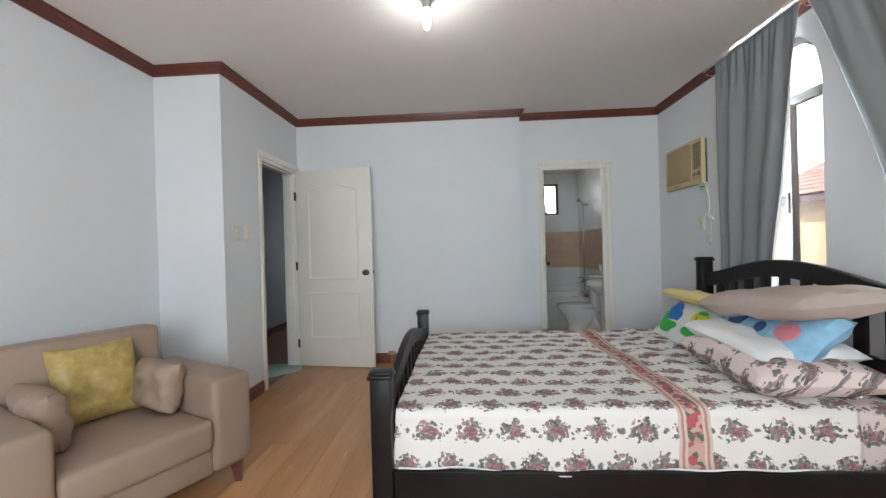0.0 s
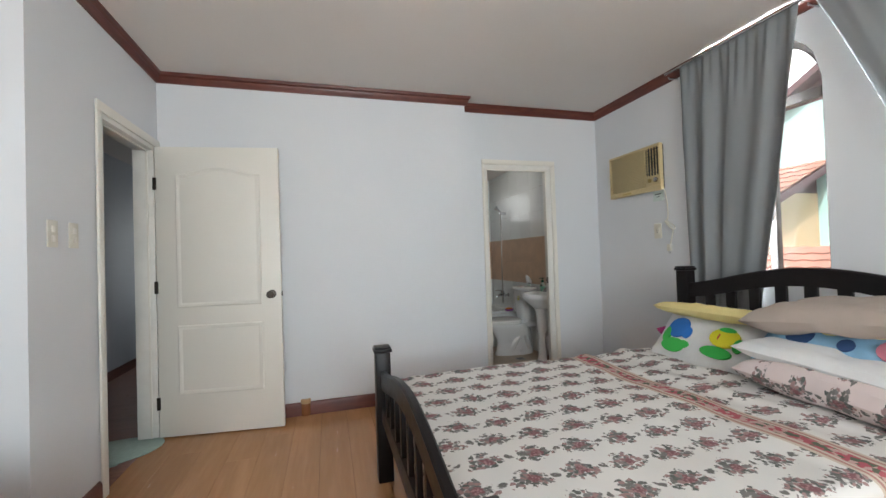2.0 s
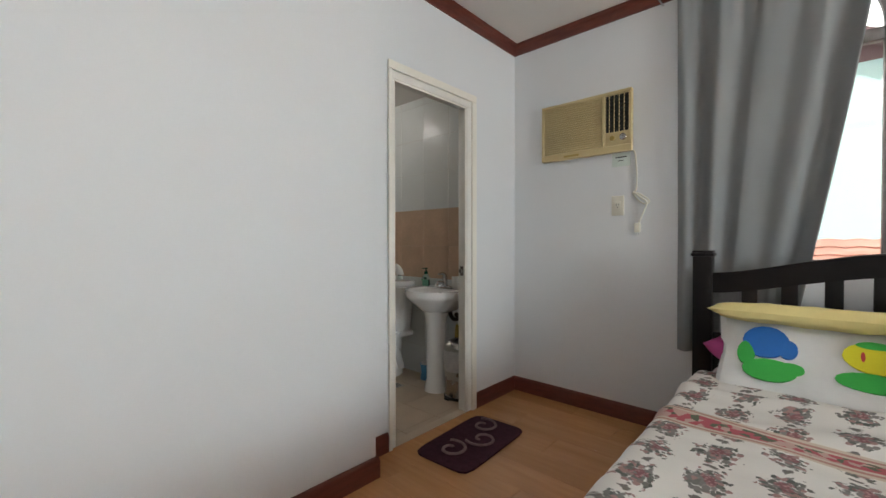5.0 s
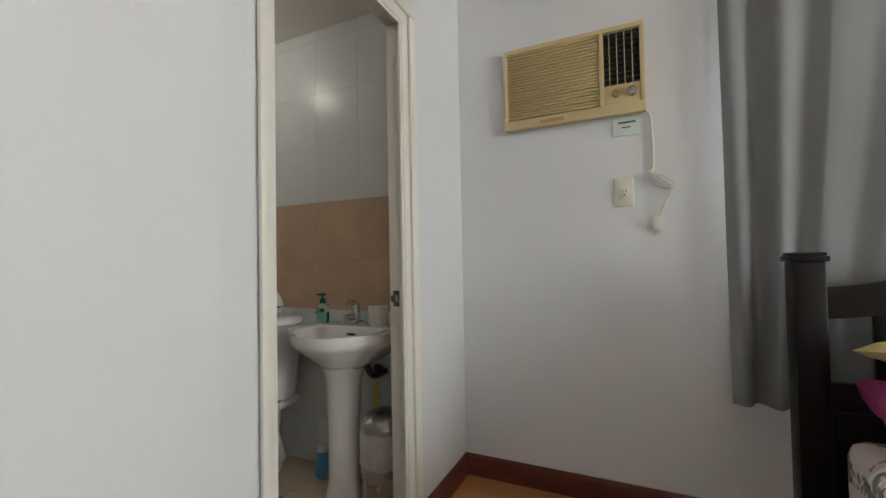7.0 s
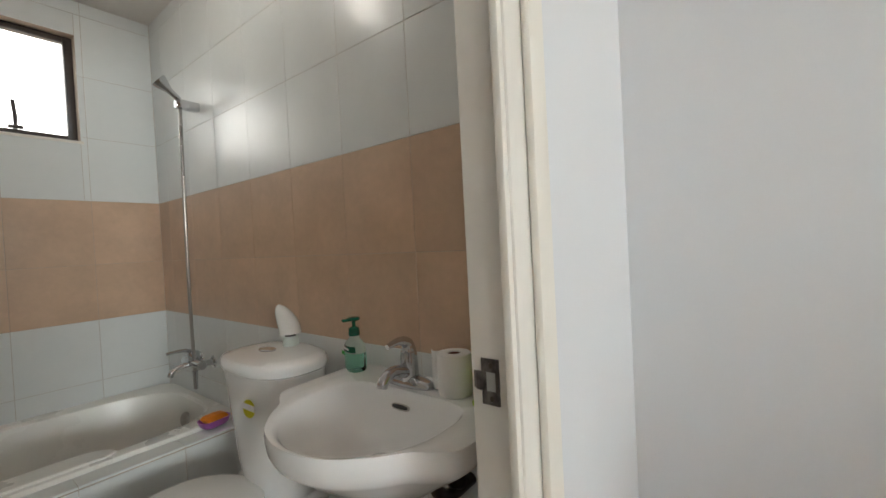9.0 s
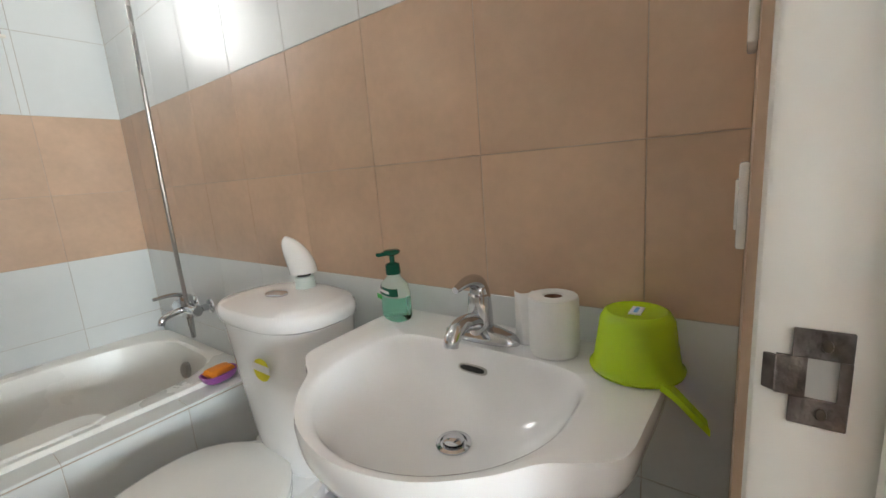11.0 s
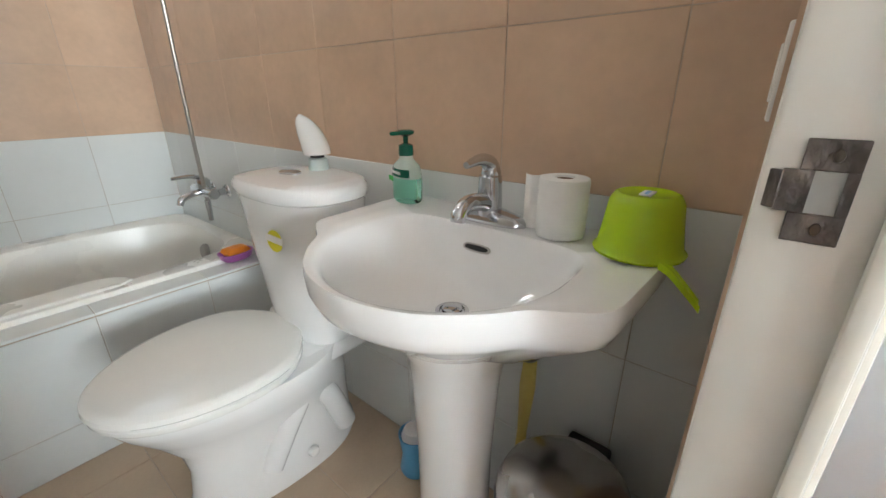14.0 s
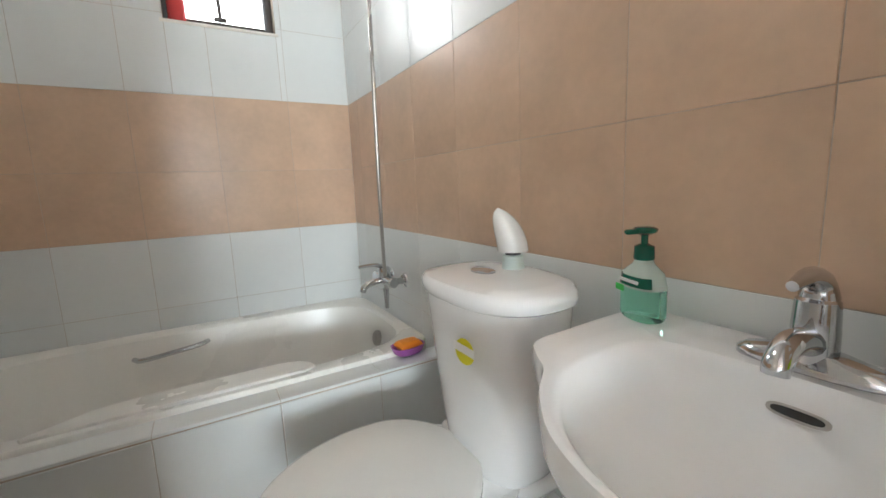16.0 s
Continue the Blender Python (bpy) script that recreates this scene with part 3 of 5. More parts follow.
BRUNS += [((XB, YJ), (XB, ED0 - 0.05), (1, 0), -1, 0), 
          ((XST, YD), (BD0 - 0.014, YD), (0, -1), 1, 0), ((BD1 + 0.04, YD), (XR, YD), (0, -1), 0, -1)]
molding("baseboard", BRUNS, BASEB, "crown", "glossy reddish mahogany skirting board")


# ---------- doors ----------
def door_frame(name, label, axis, a, b, top, f0, f1, trim, lining=0.04, stop=0.030, trim_a=None, lining_a=None):
    """A lining round an opening a..b on an axis, with flat casing on the room side; f0 the room face, f1 the far face."""
    root = thing(name, label, "door frame", kind="structure")
    trim_a, lining_a = trim_a or trim, lining_a or lining
    def bb(u0, u1, w0, w1, z0, z1, r=0.004):
        return bx(u0, u1, w0, w1, z0, z1, r=r) if axis == "x" else bx(w0, w1, u0, u1, z0, z1, r=r)
    lo, hi = min(f0, f1), max(f0, f1)
    s = -1 if f0 < f1 else 1
    part("jamb", bb(a, a + lining_a, lo - 0.006, hi + 0.006, 0, top - lining), "jamb", root)
    part("jamb", bb(b - lining, b, lo - 0.006, hi + 0.006, 0, top - lining), "jamb", root)
    part("head", bb(a, b, lo - 0.006, hi + 0.006, top - lining, top), "jamb", root)
    t0, t1 = sorted((f0 + s * 0.006, f0 + s * 0.020))
    for u0, u1, z0, z1 in ((a - trim_a, a + 0.012, 0, top - 0.012), (b - 0.012, b + trim, 0, top - 0.012), (a - trim_a, b + trim, top - 0.012, top + trim)):
        part("casing", bb(u0, u1, t0, t1, z0, z1, 0.005), "white", root)
    st0, st1 = sorted((f0 - s * stop, f0 - s * (stop + 0.012)))
    part("stop", bb(a + lining_a, a + lining_a + 0.012, st0, st1, 0, top - lining - 0.012, 0.002), "white", root)
    part("stop", bb(b - lining - 0.012, b - lining, st0, st1, 0, top - lining - 0.012, 0.002), "white", root)
    part("stop", bb(a + lining_a, b - lining, st0, st1, top - lining - 0.012, top - lining, 0.002), "white", root)
    return root


door_frame("entry_door_frame", "cream enamelled wooden frame round the entry doorway", "y", ED0, ED1, EDH, XB, XB - 0.12, 0.045)
bframe = door_frame("bath_door_frame", "white enamelled wooden frame round the bathroom doorway", "x", BD0, BD1, BDH, YD, YI, 0.036, 0.055, -0.002, 0.012, 0.036)


def knob(bm_parent, name, m, mat="bronze"):
    k = part(name, shift(lathe([(0.031, 0), (0.031, 0.004), (0.024, 0.008), (0.011, 0.012), (0.011, 0.032), (0.020, 0.038), (0.027, 0.048), (0.027, 0.058), (0.020, 0.066), (0.008, 0.068)], 24), m), mat, bm_parent, "round dark bronze door knob")
    return k


def panel_door(name, label, w, h, m, th=0.036):
    """A moulded two-panel door, hinged at its origin, leaf along +x, its shown face to -y."""
    root = thing(name, label, "door", m)
    part("leaf", bx(0, w, -th / 2, th / 2, 0.008, h, r=0.004), "white", root)
    ml, mr = 0.135, w - 0.135

    def ring(outer, side):
        bm = bmesh.new()
        y = side * th / 2
        steps = [(0, 0.000), (0.006, 0.007), (0.016, 0.007), (0.026, 0.001), (0.032, 0.0)]
        rings = []
        cx = sum(p[0] for p in outer) / len(outer)
        cz = sum(p[1] for p in outer) / len(outer)
        for ins, out in steps:
            r = []
            n = len(outer)
            for i, (x, z) in enumerate(outer):
                a, b = Vector(outer[i - 1]), Vector(outer[(i + 1) % n])
                p = Vector((x, z))
                e1, e2 = (p - a).normalized(), (b - p).normalized()
                n1, n2 = Vector((-e1.y, e1.x)), Vector((-e2.y, e2.x))
                nn = (n1 + n2)
                nn = nn / max(nn.length_squared / 2, 0.2)
                r.append((x + nn.x * ins, y + side * (out + 0.001), z + nn.y * ins))
            rings.append(r)
        loft(bm, rings, cap=False)
        return bm

    def outline(z0, z1, arch):
        pts = [(ml, z0), (mr, z0)]
        n = 16
        for i in range(n + 1):
            t = i / n
            x = mr + (ml - mr) * t
            pts.append((x, z1 + arch * (0.5 - 0.5 * math.cos(2 * math.pi * t)) if arch else z1))
            if not arch and 0 < i < n:
                pts.pop()
        return pts

    for side in (-1, 1):
        part("panel_moulding", ring(outline(0.30, 0.80, 0), side), "white", root)
        part("panel_moulding", ring(outline(0.93, 1.90, 0.055), side), "white", root)
    kx, kz = w - 0.065, 1.0
    knob(root, "knob", pose(kx, -th / 2, kz, 90))
    knob(root, "knob", pose(kx, th / 2, kz, -90))
    part("latch", bx(w - 0.001, w + 0.006, -0.008, 0.008, kz - 0.018, kz + 0.018, r=0.002), "bronze", root)
    for z in (0.25, 1.08, 1.83):
        part("hinge", bx(-0.012, 0.012, -th / 2 - 0.008, -th / 2 + 0.001, z - 0.045, z + 0.045, r=0.002), "bronze", root)
    return root


ang = math.degrees(math.atan2(3.92 - 4.02, -0.457 + 1.30))
panel_door("entry_door", "cream two-panel moulded door standing wide open", 0.85, 2.10, pose(-1.305, 4.045, 0, 0, 0, ang))
panel_door("bathroom_door", "white two-panel moulded bathroom door swung inward", 0.64, 2.04, pose(BD0 + 0.052, YI + 0.030, 0, 0, 0, 81))
panel_door("hall_door", "grey-white panelled door ajar in the hall", 0.80, 2.06, pose(-2.40, 4.42, 0, 0, 0, 84))

# strike plate on the bathroom jamb
strike = thing("strike_plate", "tarnished steel strike plate screwed to the door jamb", "strike plate", pose(BD1 - 0.055, 4.324, 0.960) @ Matrix.Diagonal((0.8, 0.62, 0.92, 1)))
bm = bmesh.new()
for z0, z1 in ((0.014, 0.034), (-0.034, -0.014)):
    box(bm, -0.004, -0.001, -0.022, 0.022, z0, z1, r=0.0008, seg=1)
box(bm, -0.004, -0.001, -0.022, -0.013, -0.014, 0.014)
box(bm, -0.004, -0.001, 0.010, 0.034, -0.014, 0.014)
part("plate", bm, "rust", strike)
part("lip", shift(bx(-0.002, 0.001, 0, 0.014, -0.013, 0.013, r=0.0006, seg=1), pose(-0.003, 0.033, 0, 0, 0, -25)), "rust", strike)
# grey slab behind the plate; its colour stands for shade in the hole
part("recess", bx(-0.0022, -0.0008, -0.0135, 0.0105, -0.0145, 0.0145), "porcelain", strike, "grey backing with the latch hole's shade in its colour")
for z in (0.024, -0.024):
    part("screw", shift(lathe([(0.0045, 0), (0.004, 0.0012), (0.001, 0.0016)], 12), pose(-0.004, -0.003, z, 0, -90)), "bronze", strike)


# ---------- windows and outside ----------
def window_arch(name, a, b):
    root = thing(name, "arched dark-framed casement window with clear panes", "window", kind="structure")
    x0, x1, w = XR + 0.07, XR + 0.115, 0.045
    c, r = (a + b) / 2, (b - a) / 2
    part("frame_side", bx(x0, x1, a, a + w, SILL, SPRING, r=0.004), "winframe", root)
    part("frame_side", bx(x0, x1, b - w, b, SILL, SPRING, r=0.004), "winframe", root)
    part("sill_rail", bx(x0, x1, a + w, b - w, SILL, SILL + w, r=0.004), "winframe", root)
    part("mullion", bx(x0 - 0.006, x1, c - 0.022, c + 0.022, SILL + w, SPRING - 0.09, r=0.004), "winframe", root)
    part("transom", bx(x0 - 0.004, x1, a + w, b - w, SPRING - 0.09, SPRING - 0.03, r=0.004), "winframe", root)
    bm = bmesh.new()
    n = 28
    rings = []
    for i in range(n + 1):
        t = math.pi * i / n
        ca, sa = math.cos(t), math.sin(t)
        rings.append([(x, c + q * ca, SPRING + q * sa) for x, q in ((x0, r), (x1, r), (x1, r - w), (x0, r - w))])
    part("frame_arch", loft(bm, rings), "winframe", root)
    p = part("pane", bx(x0 + 0.02, x0 + 0.024, a + w - 0.004, b - w + 0.004, SILL + w - 0.004, SPRING - 0.085), "glass", root)
    bm = bmesh.new()
    prism(bm, [(c + (r - w + 0.004) * math.cos(math.pi * i / n), SPRING - 0.035 + (r - w + 0.035) * math.sin(math.pi * i / n)) for i in range(n + 1)], x0 + 0.02, x0 + 0.024, "x")
    q = part("pane", bm, "glass", root)
    p.visible_shadow = q.visible_shadow = False
    part("latch", bx(x0 - 0.02, x0, c - 0.008, c + 0.008, 1.40, 1.54, r=0.004), "winframe", root)
    return root


window_arch("window_1", *WINS[0])
window_arch("window_2", *WINS[1])
win3 = thing("window_3", "wide white-framed bedroom window", "window", kind="structure")
for x0, x1, z0, z1 in ((BW[0], BW[0] + 0.05, BW[2], BW[3]), (BW[1] - 0.05, BW[1], BW[2], BW[3]), (BW[0] + 0.05, BW[1] - 0.05, BW[2], BW[2] + 0.05), (BW[0] + 0.05, BW[1] - 0.05, BW[3] - 0.05, BW[3])):
    part("frame", bx(x0, x1, YBACK - 0.10, YBACK - 0.05, z0, z1, r=0.004), "winframe", win3)
bwin = thing("window_4", "small high bathroom window with dark frame", "window", kind="structure")
ya, yb = YT + 0.05, YT + 0.09
for x0, x1, z0, z1 in ((BWX0, BWX0 + 0.035, BWZ0, BWZ1), (BWX1 - 0.035, BWX1, BWZ0, BWZ1), (BWX0 + 0.035, BWX1 - 0.035, BWZ0, BWZ0 + 0.03), (BWX0 + 0.035, BWX1 - 0.035, BWZ1 - 0.03, BWZ1)):
    part("frame", bx(x0, x1, ya, yb, z0, z1, r=0.003), "winframe", bwin)
part("stay", tube([(1.86, ya - 0.01, BWZ0 + 0.028), (1.86, ya - 0.012, BWZ0 + 0.09), (1.855, ya - 0.005, BWZ0 + 0.16)], 0.008), "winframe", bwin)
part("catch", bx(1.835, 1.885, ya - 0.02, ya, BWZ0 + 0.03, BWZ0 + 0.045, r=0.003), "winframe", bwin)
struct("window_trim", bx(BWX0 - 0.012, BWX1 + 0.012, YT - 0.004, YT + 0.05, BWZ0 - 0.014, BWZ0 - 0.001, r=0.002), "white", "white tile edge strip under the bathroom window", "trim")
solid("shampoo_bottle", shift(lathe([(0.028, 0), (0.032, 0.01), (0.032, 0.12), (0.012, 0.15), (0.012, 0.175)], 20), pose(1.70, YT + 0.028, BWZ0)), "pred", "red plastic bottle on the bathroom window sill", "bottle")

M["haze"] = glow_mat("white_haze", (0.93, 0.97, 1.0), 1.6)
struct("backdrop", bx(150, 151, -300, 300, -3, 160), "haze", "white hazy sky far beyond the houses", "backdrop")
struct("backdrop_north", bx(-300, 300, 200, 201, -3, 160), "haze", "white hazy sky far behind the bathroom", "backdrop")
struct("ground", bx(-400, 400, -400, 400, -3.1, -3.0), "ground", "pale concrete ground outside", "ground")


def house(name, label, x0, x1, y0, y1, eave, ridge, wallm, ridge_axis="y", tiles=True):
    root = thing(name, label, "house")
    part("wall", bx(x0, x1, y0, y1, -3.0, eave), wallm, root)
    o = 0.3
    bm = bmesh.new()
    xm, ym = (x0 + x1) / 2, (y0 + y1) / 2
    if ridge_axis == "y":
        prism(bm, [(x0 - o, eave - 0.1), (xm, ridge), (x1 + o, eave - 0.1), (x1 + o, eave - 0.25), (xm, ridge - 0.16), (x0 - o, eave - 0.25)], y0 - o, y1 + o, "y")
        prism(bm, [(x0, eave), (x1, eave), (xm, ridge - 0.2)], y0 + 0.01, y1 - 0.01, "y")
    else:
        prism(bm, [(y0 - o, eave - 0.1), (ym, ridge), (y1 + o, eave - 0.1), (y1 + o, eave - 0.25), (ym, ridge - 0.16), (y0 - o, eave - 0.25)], x0 - o, x1 + o, "x")
        prism(bm, [(y0, eave), (y1, eave), (ym, ridge - 0.2)], x0 + 0.01, x1 - 0.01, "x")
    roof = part("roof", bm, "eave", root, "maroon roof")
    if tiles and ridge_axis == "y":
        sl = math.hypot(xm - x0 + o, ridge - eave + 0.1)
        a = math.atan2(ridge - eave + 0.1, xm - x0 + o)
        rows, step = 9, sl / 9
        for k in range(rows):
            bm = bmesh.new()
            n = int((y1 - y0 + 2 * o) / 0.05)
            rings = []
            for j in range(n + 1):
                yy = y0 - o + j * 0.05
                hh = 0.02 + 0.018 * abs(math.sin(yy * math.pi / 0.25))
                s0, s1 = k * step, (k + 1) * step + 0.05
                def P(s, u):
                    return (x0 - o + s * math.cos(a) - u * math.sin(a), yy, eave - 0.1 + s * math.sin(a) + u * math.cos(a))
                rings.append([P(s0, 0.03 + hh), P(s1, hh), P(s1, hh - 0.015), P(s0, hh + 0.01)])
            part("tile_row", loft(bm, rings), "rooftile", roof)
    return root


h1 = house("neighbour_house", "ochre-walled neighbouring house with a terracotta tile roof", 8.2, 12.5, 6.4, 11.0, 2.25, 3.3, "orangewall")
w = part("window", bx(8.14, 8.22, 6.55, 7.10, 1.25, 2.0, r=0.01), "extwhite", h1, "white-framed window")
part("pane", bx(8.12, 8.145, 6.61, 7.04, 1.33, 1.62), "extglass", w)
part("pane", bx(8.12, 8.145, 6.61, 7.04, 1.66, 1.92), "extglass", w)
h2 = house("gabled_house", "aqua-walled house with a maroon gabled roof", 9.4, 14, 1.2, 7.2, 4.1, 5.8, "cyanwall", "x", False)
h3 = house("low_outbuilding", "low ochre outbuilding with a terracotta tile roof", 5.6, 8.2, 1.5, 5.6, 0.40, 1.15, "orangewall")
part("window", bx(9.36, 9.42, 2.9, 4.0, 1.6, 2.3, r=0.01), "extwhite", h2, "white-framed window")

# ---------- bedroom things ----------
def curtain(name, top, bottom, ztop, zbot, folds, label, far_ease=0.35, ease=1.5, x=2.520, depth=0.035, seed=0):
    """A gathered curtain on a rod: top and bottom are its (near, far) ends along the wall."""
    bm = bmesh.new()
    nu, nv = 150, 46
    grid = []
    for j in range(nv + 1):
        v = j / nv
        e = v ** ease
        row = []
        for i in range(nu + 1):
            u = i / nu
            a = top[0] + (bottom[0] - top[0]) * e
            b = top[1] + (bottom[1] - top[1]) * v ** far_ease
            uu = u + 0.02 * math.sin(u * 17 + seed) + 0.012 * math.sin(u * 41)
            y = a + (b - a) * uu
            amp = depth * (0.25 + 0.75 * min(1, v * 5)) * (0.6 + 0.4 * math.sin(u * 9 + seed))
            w = math.sin(uu * folds * 2 * math.pi + seed + 0.6 * math.sin(v * 3 + u * 5))
            fine = 0.006 * math.sin(uu * folds * 6.1 * math.pi) * max(0, 1 - v * 4)
            xx = x - amp * w + fine + 0.008 * noise.noise(Vector((u * 6, v * 5, seed)))
            row.append((xx, y, ztop + (zbot - ztop) * v + (0.004 * math.sin(uu * folds * 12) if j == 0 else 0)))
        grid.append(row)
    vs = [[bm.verts.new(p) for p in r] for r in grid]
    for j in range(nv):
        for i in range(nu):
            bm.faces.new((vs[j][i], vs[j][i + 1], vs[j + 1][i + 1], vs[j + 1][i]))
    ob = solid(name, bm, "curtain", label, "curtain")
    if sum(p.normal.x for p in ob.data.polygons) > 0:
        ob.data.flip_normals()
    # unseen white back face, added to bounce window light past the curtain
    ob.data.materials.append(M["lining"])
    md = ob.modifiers.new("thickness", "SOLIDIFY")
    md.thickness, md.material_offset = 0.003, 1
    return ob


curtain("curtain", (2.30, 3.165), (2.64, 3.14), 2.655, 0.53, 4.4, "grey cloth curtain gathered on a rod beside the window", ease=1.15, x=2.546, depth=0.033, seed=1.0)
curtain("curtain", (1.05, 2.24), (0.95, 1.50), 2.655, 0.53, 4.2, "grey cloth curtain drawn aside over the second window", far_ease=0.9, ease=1.0, seed=2.3)
rod = thing("curtain_rod", "thin white metal curtain rod on brackets", "curtain rod")
part("rod", tube([(2.535, 0.95, 2.642), (2.535, 3.25, 2.642)], 0.007), "chrome", rod)
for y in (0.97, 2.26, 3.235):
    part("bracket", bx(2.53, XR, y - 0.006, y + 0.006, 2.59, 2.604, r=0.002), "chrome", rod)
part("finial", shift(lathe([(0.007, 0), (0.013, 0.01), (0.013, 0.02), (0.004, 0.03)], 12), pose(2.535, 3.25, 2.642, -90)), "chrome", rod)

# air conditioner
ac = thing("air_conditioner", "aged beige window air conditioner set in the wall", "air conditioner", pose(XR, 3.71, 1.935, 0.0, 0, 0))
W2, H2 = 0.312, 0.198
part("body", bx(-0.03, 0.10, -W2 + 0.008, W2 - 0.008, -H2 + 0.008, H2 - 0.008, r=0.004), "acdark", ac)
fr = bmesh.new()
for y0, y1, z0, z1 in ((-W2, W2, H2 - 0.022, H2), (-W2, W2, -H2, -H2 + 0.045), (W2 - 0.018, W2, -H2 + 0.045, H2 - 0.022), (-W2, -W2 + 0.018, -H2 + 0.045, H2 - 0.022), (-W2 + 0.165, -W2 + 0.185, -H2 + 0.045, H2 - 0.022)):
    box(fr, -0.052, -0.016, y0, y1, z0, z1, r=0.003, seg=1)
part("front_frame", fr, "acbeige", ac)
part("intake_backing", bx(-0.034, -0.030, -W2 + 0.185, W2 - 0.018, -H2 + 0.045, H2 - 0.022), "acbeige", ac)
for k in range(22):
    z = -H2 + 0.052 + k * 0.0149
    part("louvre", bx(-0.048, -0.034, -W2 + 0.187, W2 - 0.020, z, z + 0.0085, r=0.002, seg=1), "acbeige", ac)
for k in range(9):
    z = -0.045 + k * 0.0245
    part("outlet_slat", shift(bx(-0.010, 0.010, -W2 + 0.02, -W2 + 0.163, -0.0015, 0.0015), pose(-0.038, 0, z, 0, 25)), "acdark", ac)
for k in range(4):
    y = -W2 + 0.046 + k * 0.031
    part("outlet_vane", bx(-0.047, -0.038, y, y + 0.003, -0.065, H2 - 0.022), "acbeige", ac)
part("control_panel", bx(-0.046, -0.03, -W2 + 0.018, -W2 + 0.165, -H2 + 0.045, -0.065, r=0.002), "acbeige", ac)
for dy, mm, r in ((0.118, "brass", 0.017), (0.052, "steel", 0.021)):
    part("dial", shift(lathe([(r, 0), (r, 0.010), (r * 0.8, 0.014), (0.003, 0.015)], 20), pose(-0.046, -W2 + dy, -0.105, 0, -90)), mm, ac)
part("badge", bx(-0.054, -0.051, 0.03, 0.14, -H2 + 0.013, -H2 + 0.028, r=0.001, seg=1), "brass", ac, "small brass name badge")
tag = thing("energy_label", "pale green printed energy label hung below the air conditioner", "label", pose(XR - 0.004, 3.475, 1.70))
part("card", bx(-0.002, 0.002, -0.058, 0.058, -0.05, 0.036, r=0.001, seg=1), "pale", tag)
part("print_bar", bx(-0.0035, -0.002, -0.035, 0.035, 0.005, 0.013), "ink", tag)
part("print_bar", bx(-0.0035, -0.002, -0.015, 0.02, -0.016, -0.011), "ink", tag)
cord = thing("power_cord", "ivory power cord knotted and hanging from the air conditioner", "power cord")
xw = XR - 0.012
part("cable", tube(spline([(XR - 0.03, 3.405, 1.745), (xw - 0.012, 3.385, 1.72), (xw, 3.378, 1.62), (xw, 3.378, 1.50), (xw - 0.004, 3.392, 1.475), (xw - 0.012, 3.362, 1.462), (xw - 0.014, 3.325, 1.438), (xw - 0.012, 3.300, 1.412), (xw - 0.006, 3.316, 1.396), (xw - 0.004, 3.350, 1.408), (xw - 0.008, 3.382, 1.445), (xw - 0.018, 3.392, 1.470), (xw - 0.020, 3.350, 1.440), (xw - 0.020, 3.312, 1.400), (xw - 0.008, 3.335, 1.340), (xw, 3.362, 1.275)], 110), 0.0052, 8), "plug", cord)
part("plug", bx(xw - 0.016, xw + 0.010, 3.350, 3.390, 1.218, 1.278, r=0.009), "plug", cord)
for dy in (-0.006, 0.006):
    part("prong", bx(xw - 0.005, xw - 0.003, 3.370 + dy - 0.002, 3.370 + dy + 0.002, 1.200, 1.219), "chrome", cord)
ol = thing("wall_outlet", "ivory wall outlet plate with one socket", "outlet", pose(XR, 3.495, 1.395))
part("plate", bx(-0.008, 0, -0.04, 0.04, -0.064, 0.064, r=0.004), "plug", ol)
part("socket", bx(-0.011, -0.007, -0.02, 0.02, -0.028, 0.028, r=0.002), "plug", ol)
for dy in (-0.008, 0.008):
    part("slot", bx(-0.0125, -0.0105, dy - 0.0012, dy + 0.0012, 0.0, 0.012), "ink", ol)
part("slot", bx(-0.0125, -0.0105, -0.004, 0.004, -0.014, -0.008), "ink", ol)

# light switches
for k, y in enumerate((2.905, 3.065)):
    sw = thing("light_switch", "ivory two-gang light switch plate on the wall", "light switch", pose(XB, y, 1.40), "switch plates by the door")
    part("plate", bx(0, 0.008, -0.036, 0.036, -0.062, 0.062, r=0.004), "plug", sw)
    for z in (0.022, -0.022):
        part("rocker", bx(0.007, 0.012, -0.012, 0.012, z - 0.014, z + 0.014, r=0.002), "white", sw)

# ceiling bulb
lampt = thing("ceiling_bulb", "bare lit bulb in a grey ceiling lampholder", "light bulb", pose(0.33, 2.09, CEIL))
part("lampholder", shift(lathe([(0.055, 0), (0.056, -0.012), (0.045, -0.024), (0.03, -0.03), (0.026, -0.065), (0.02, -0.07)], 24), pose(0, 0, 0)), "porcelain", lampt)
part("bulb", lathe([(0.015, -0.07), (0.021, -0.085), (0.023, -0.12), (0.021, -0.165), (0.012, -0.185), (0.003, -0.19)], 20), "bulb", lampt).visible_shadow = False

for bname, lab, m in (("bathroom_bulb", "small lit bulb in a bathroom ceiling lampholder", pose(1.85, 5.50, BCEIL)),):
    lb = thing(bname, lab, "light bulb", m)
    part("lampholder", lathe([(0.05, 0), (0.05, -0.012), (0.03, -0.024), (0.024, -0.05)], 24), "porcelain", lb)
    part("bulb", lathe([(0.015, -0.05), (0.022, -0.07), (0.024, -0.10), (0.018, -0.13), (0.003, -0.14)], 20), "bulb", lb).visible_shadow = False

# bed
X0, X1, Y0, Y1 = 0.16, 2.325, 1.405, 2.965
bed = thing("bed", "black-brown wooden double bed with arched slatted head and foot boards", "bed", pose(0, 0, 0))


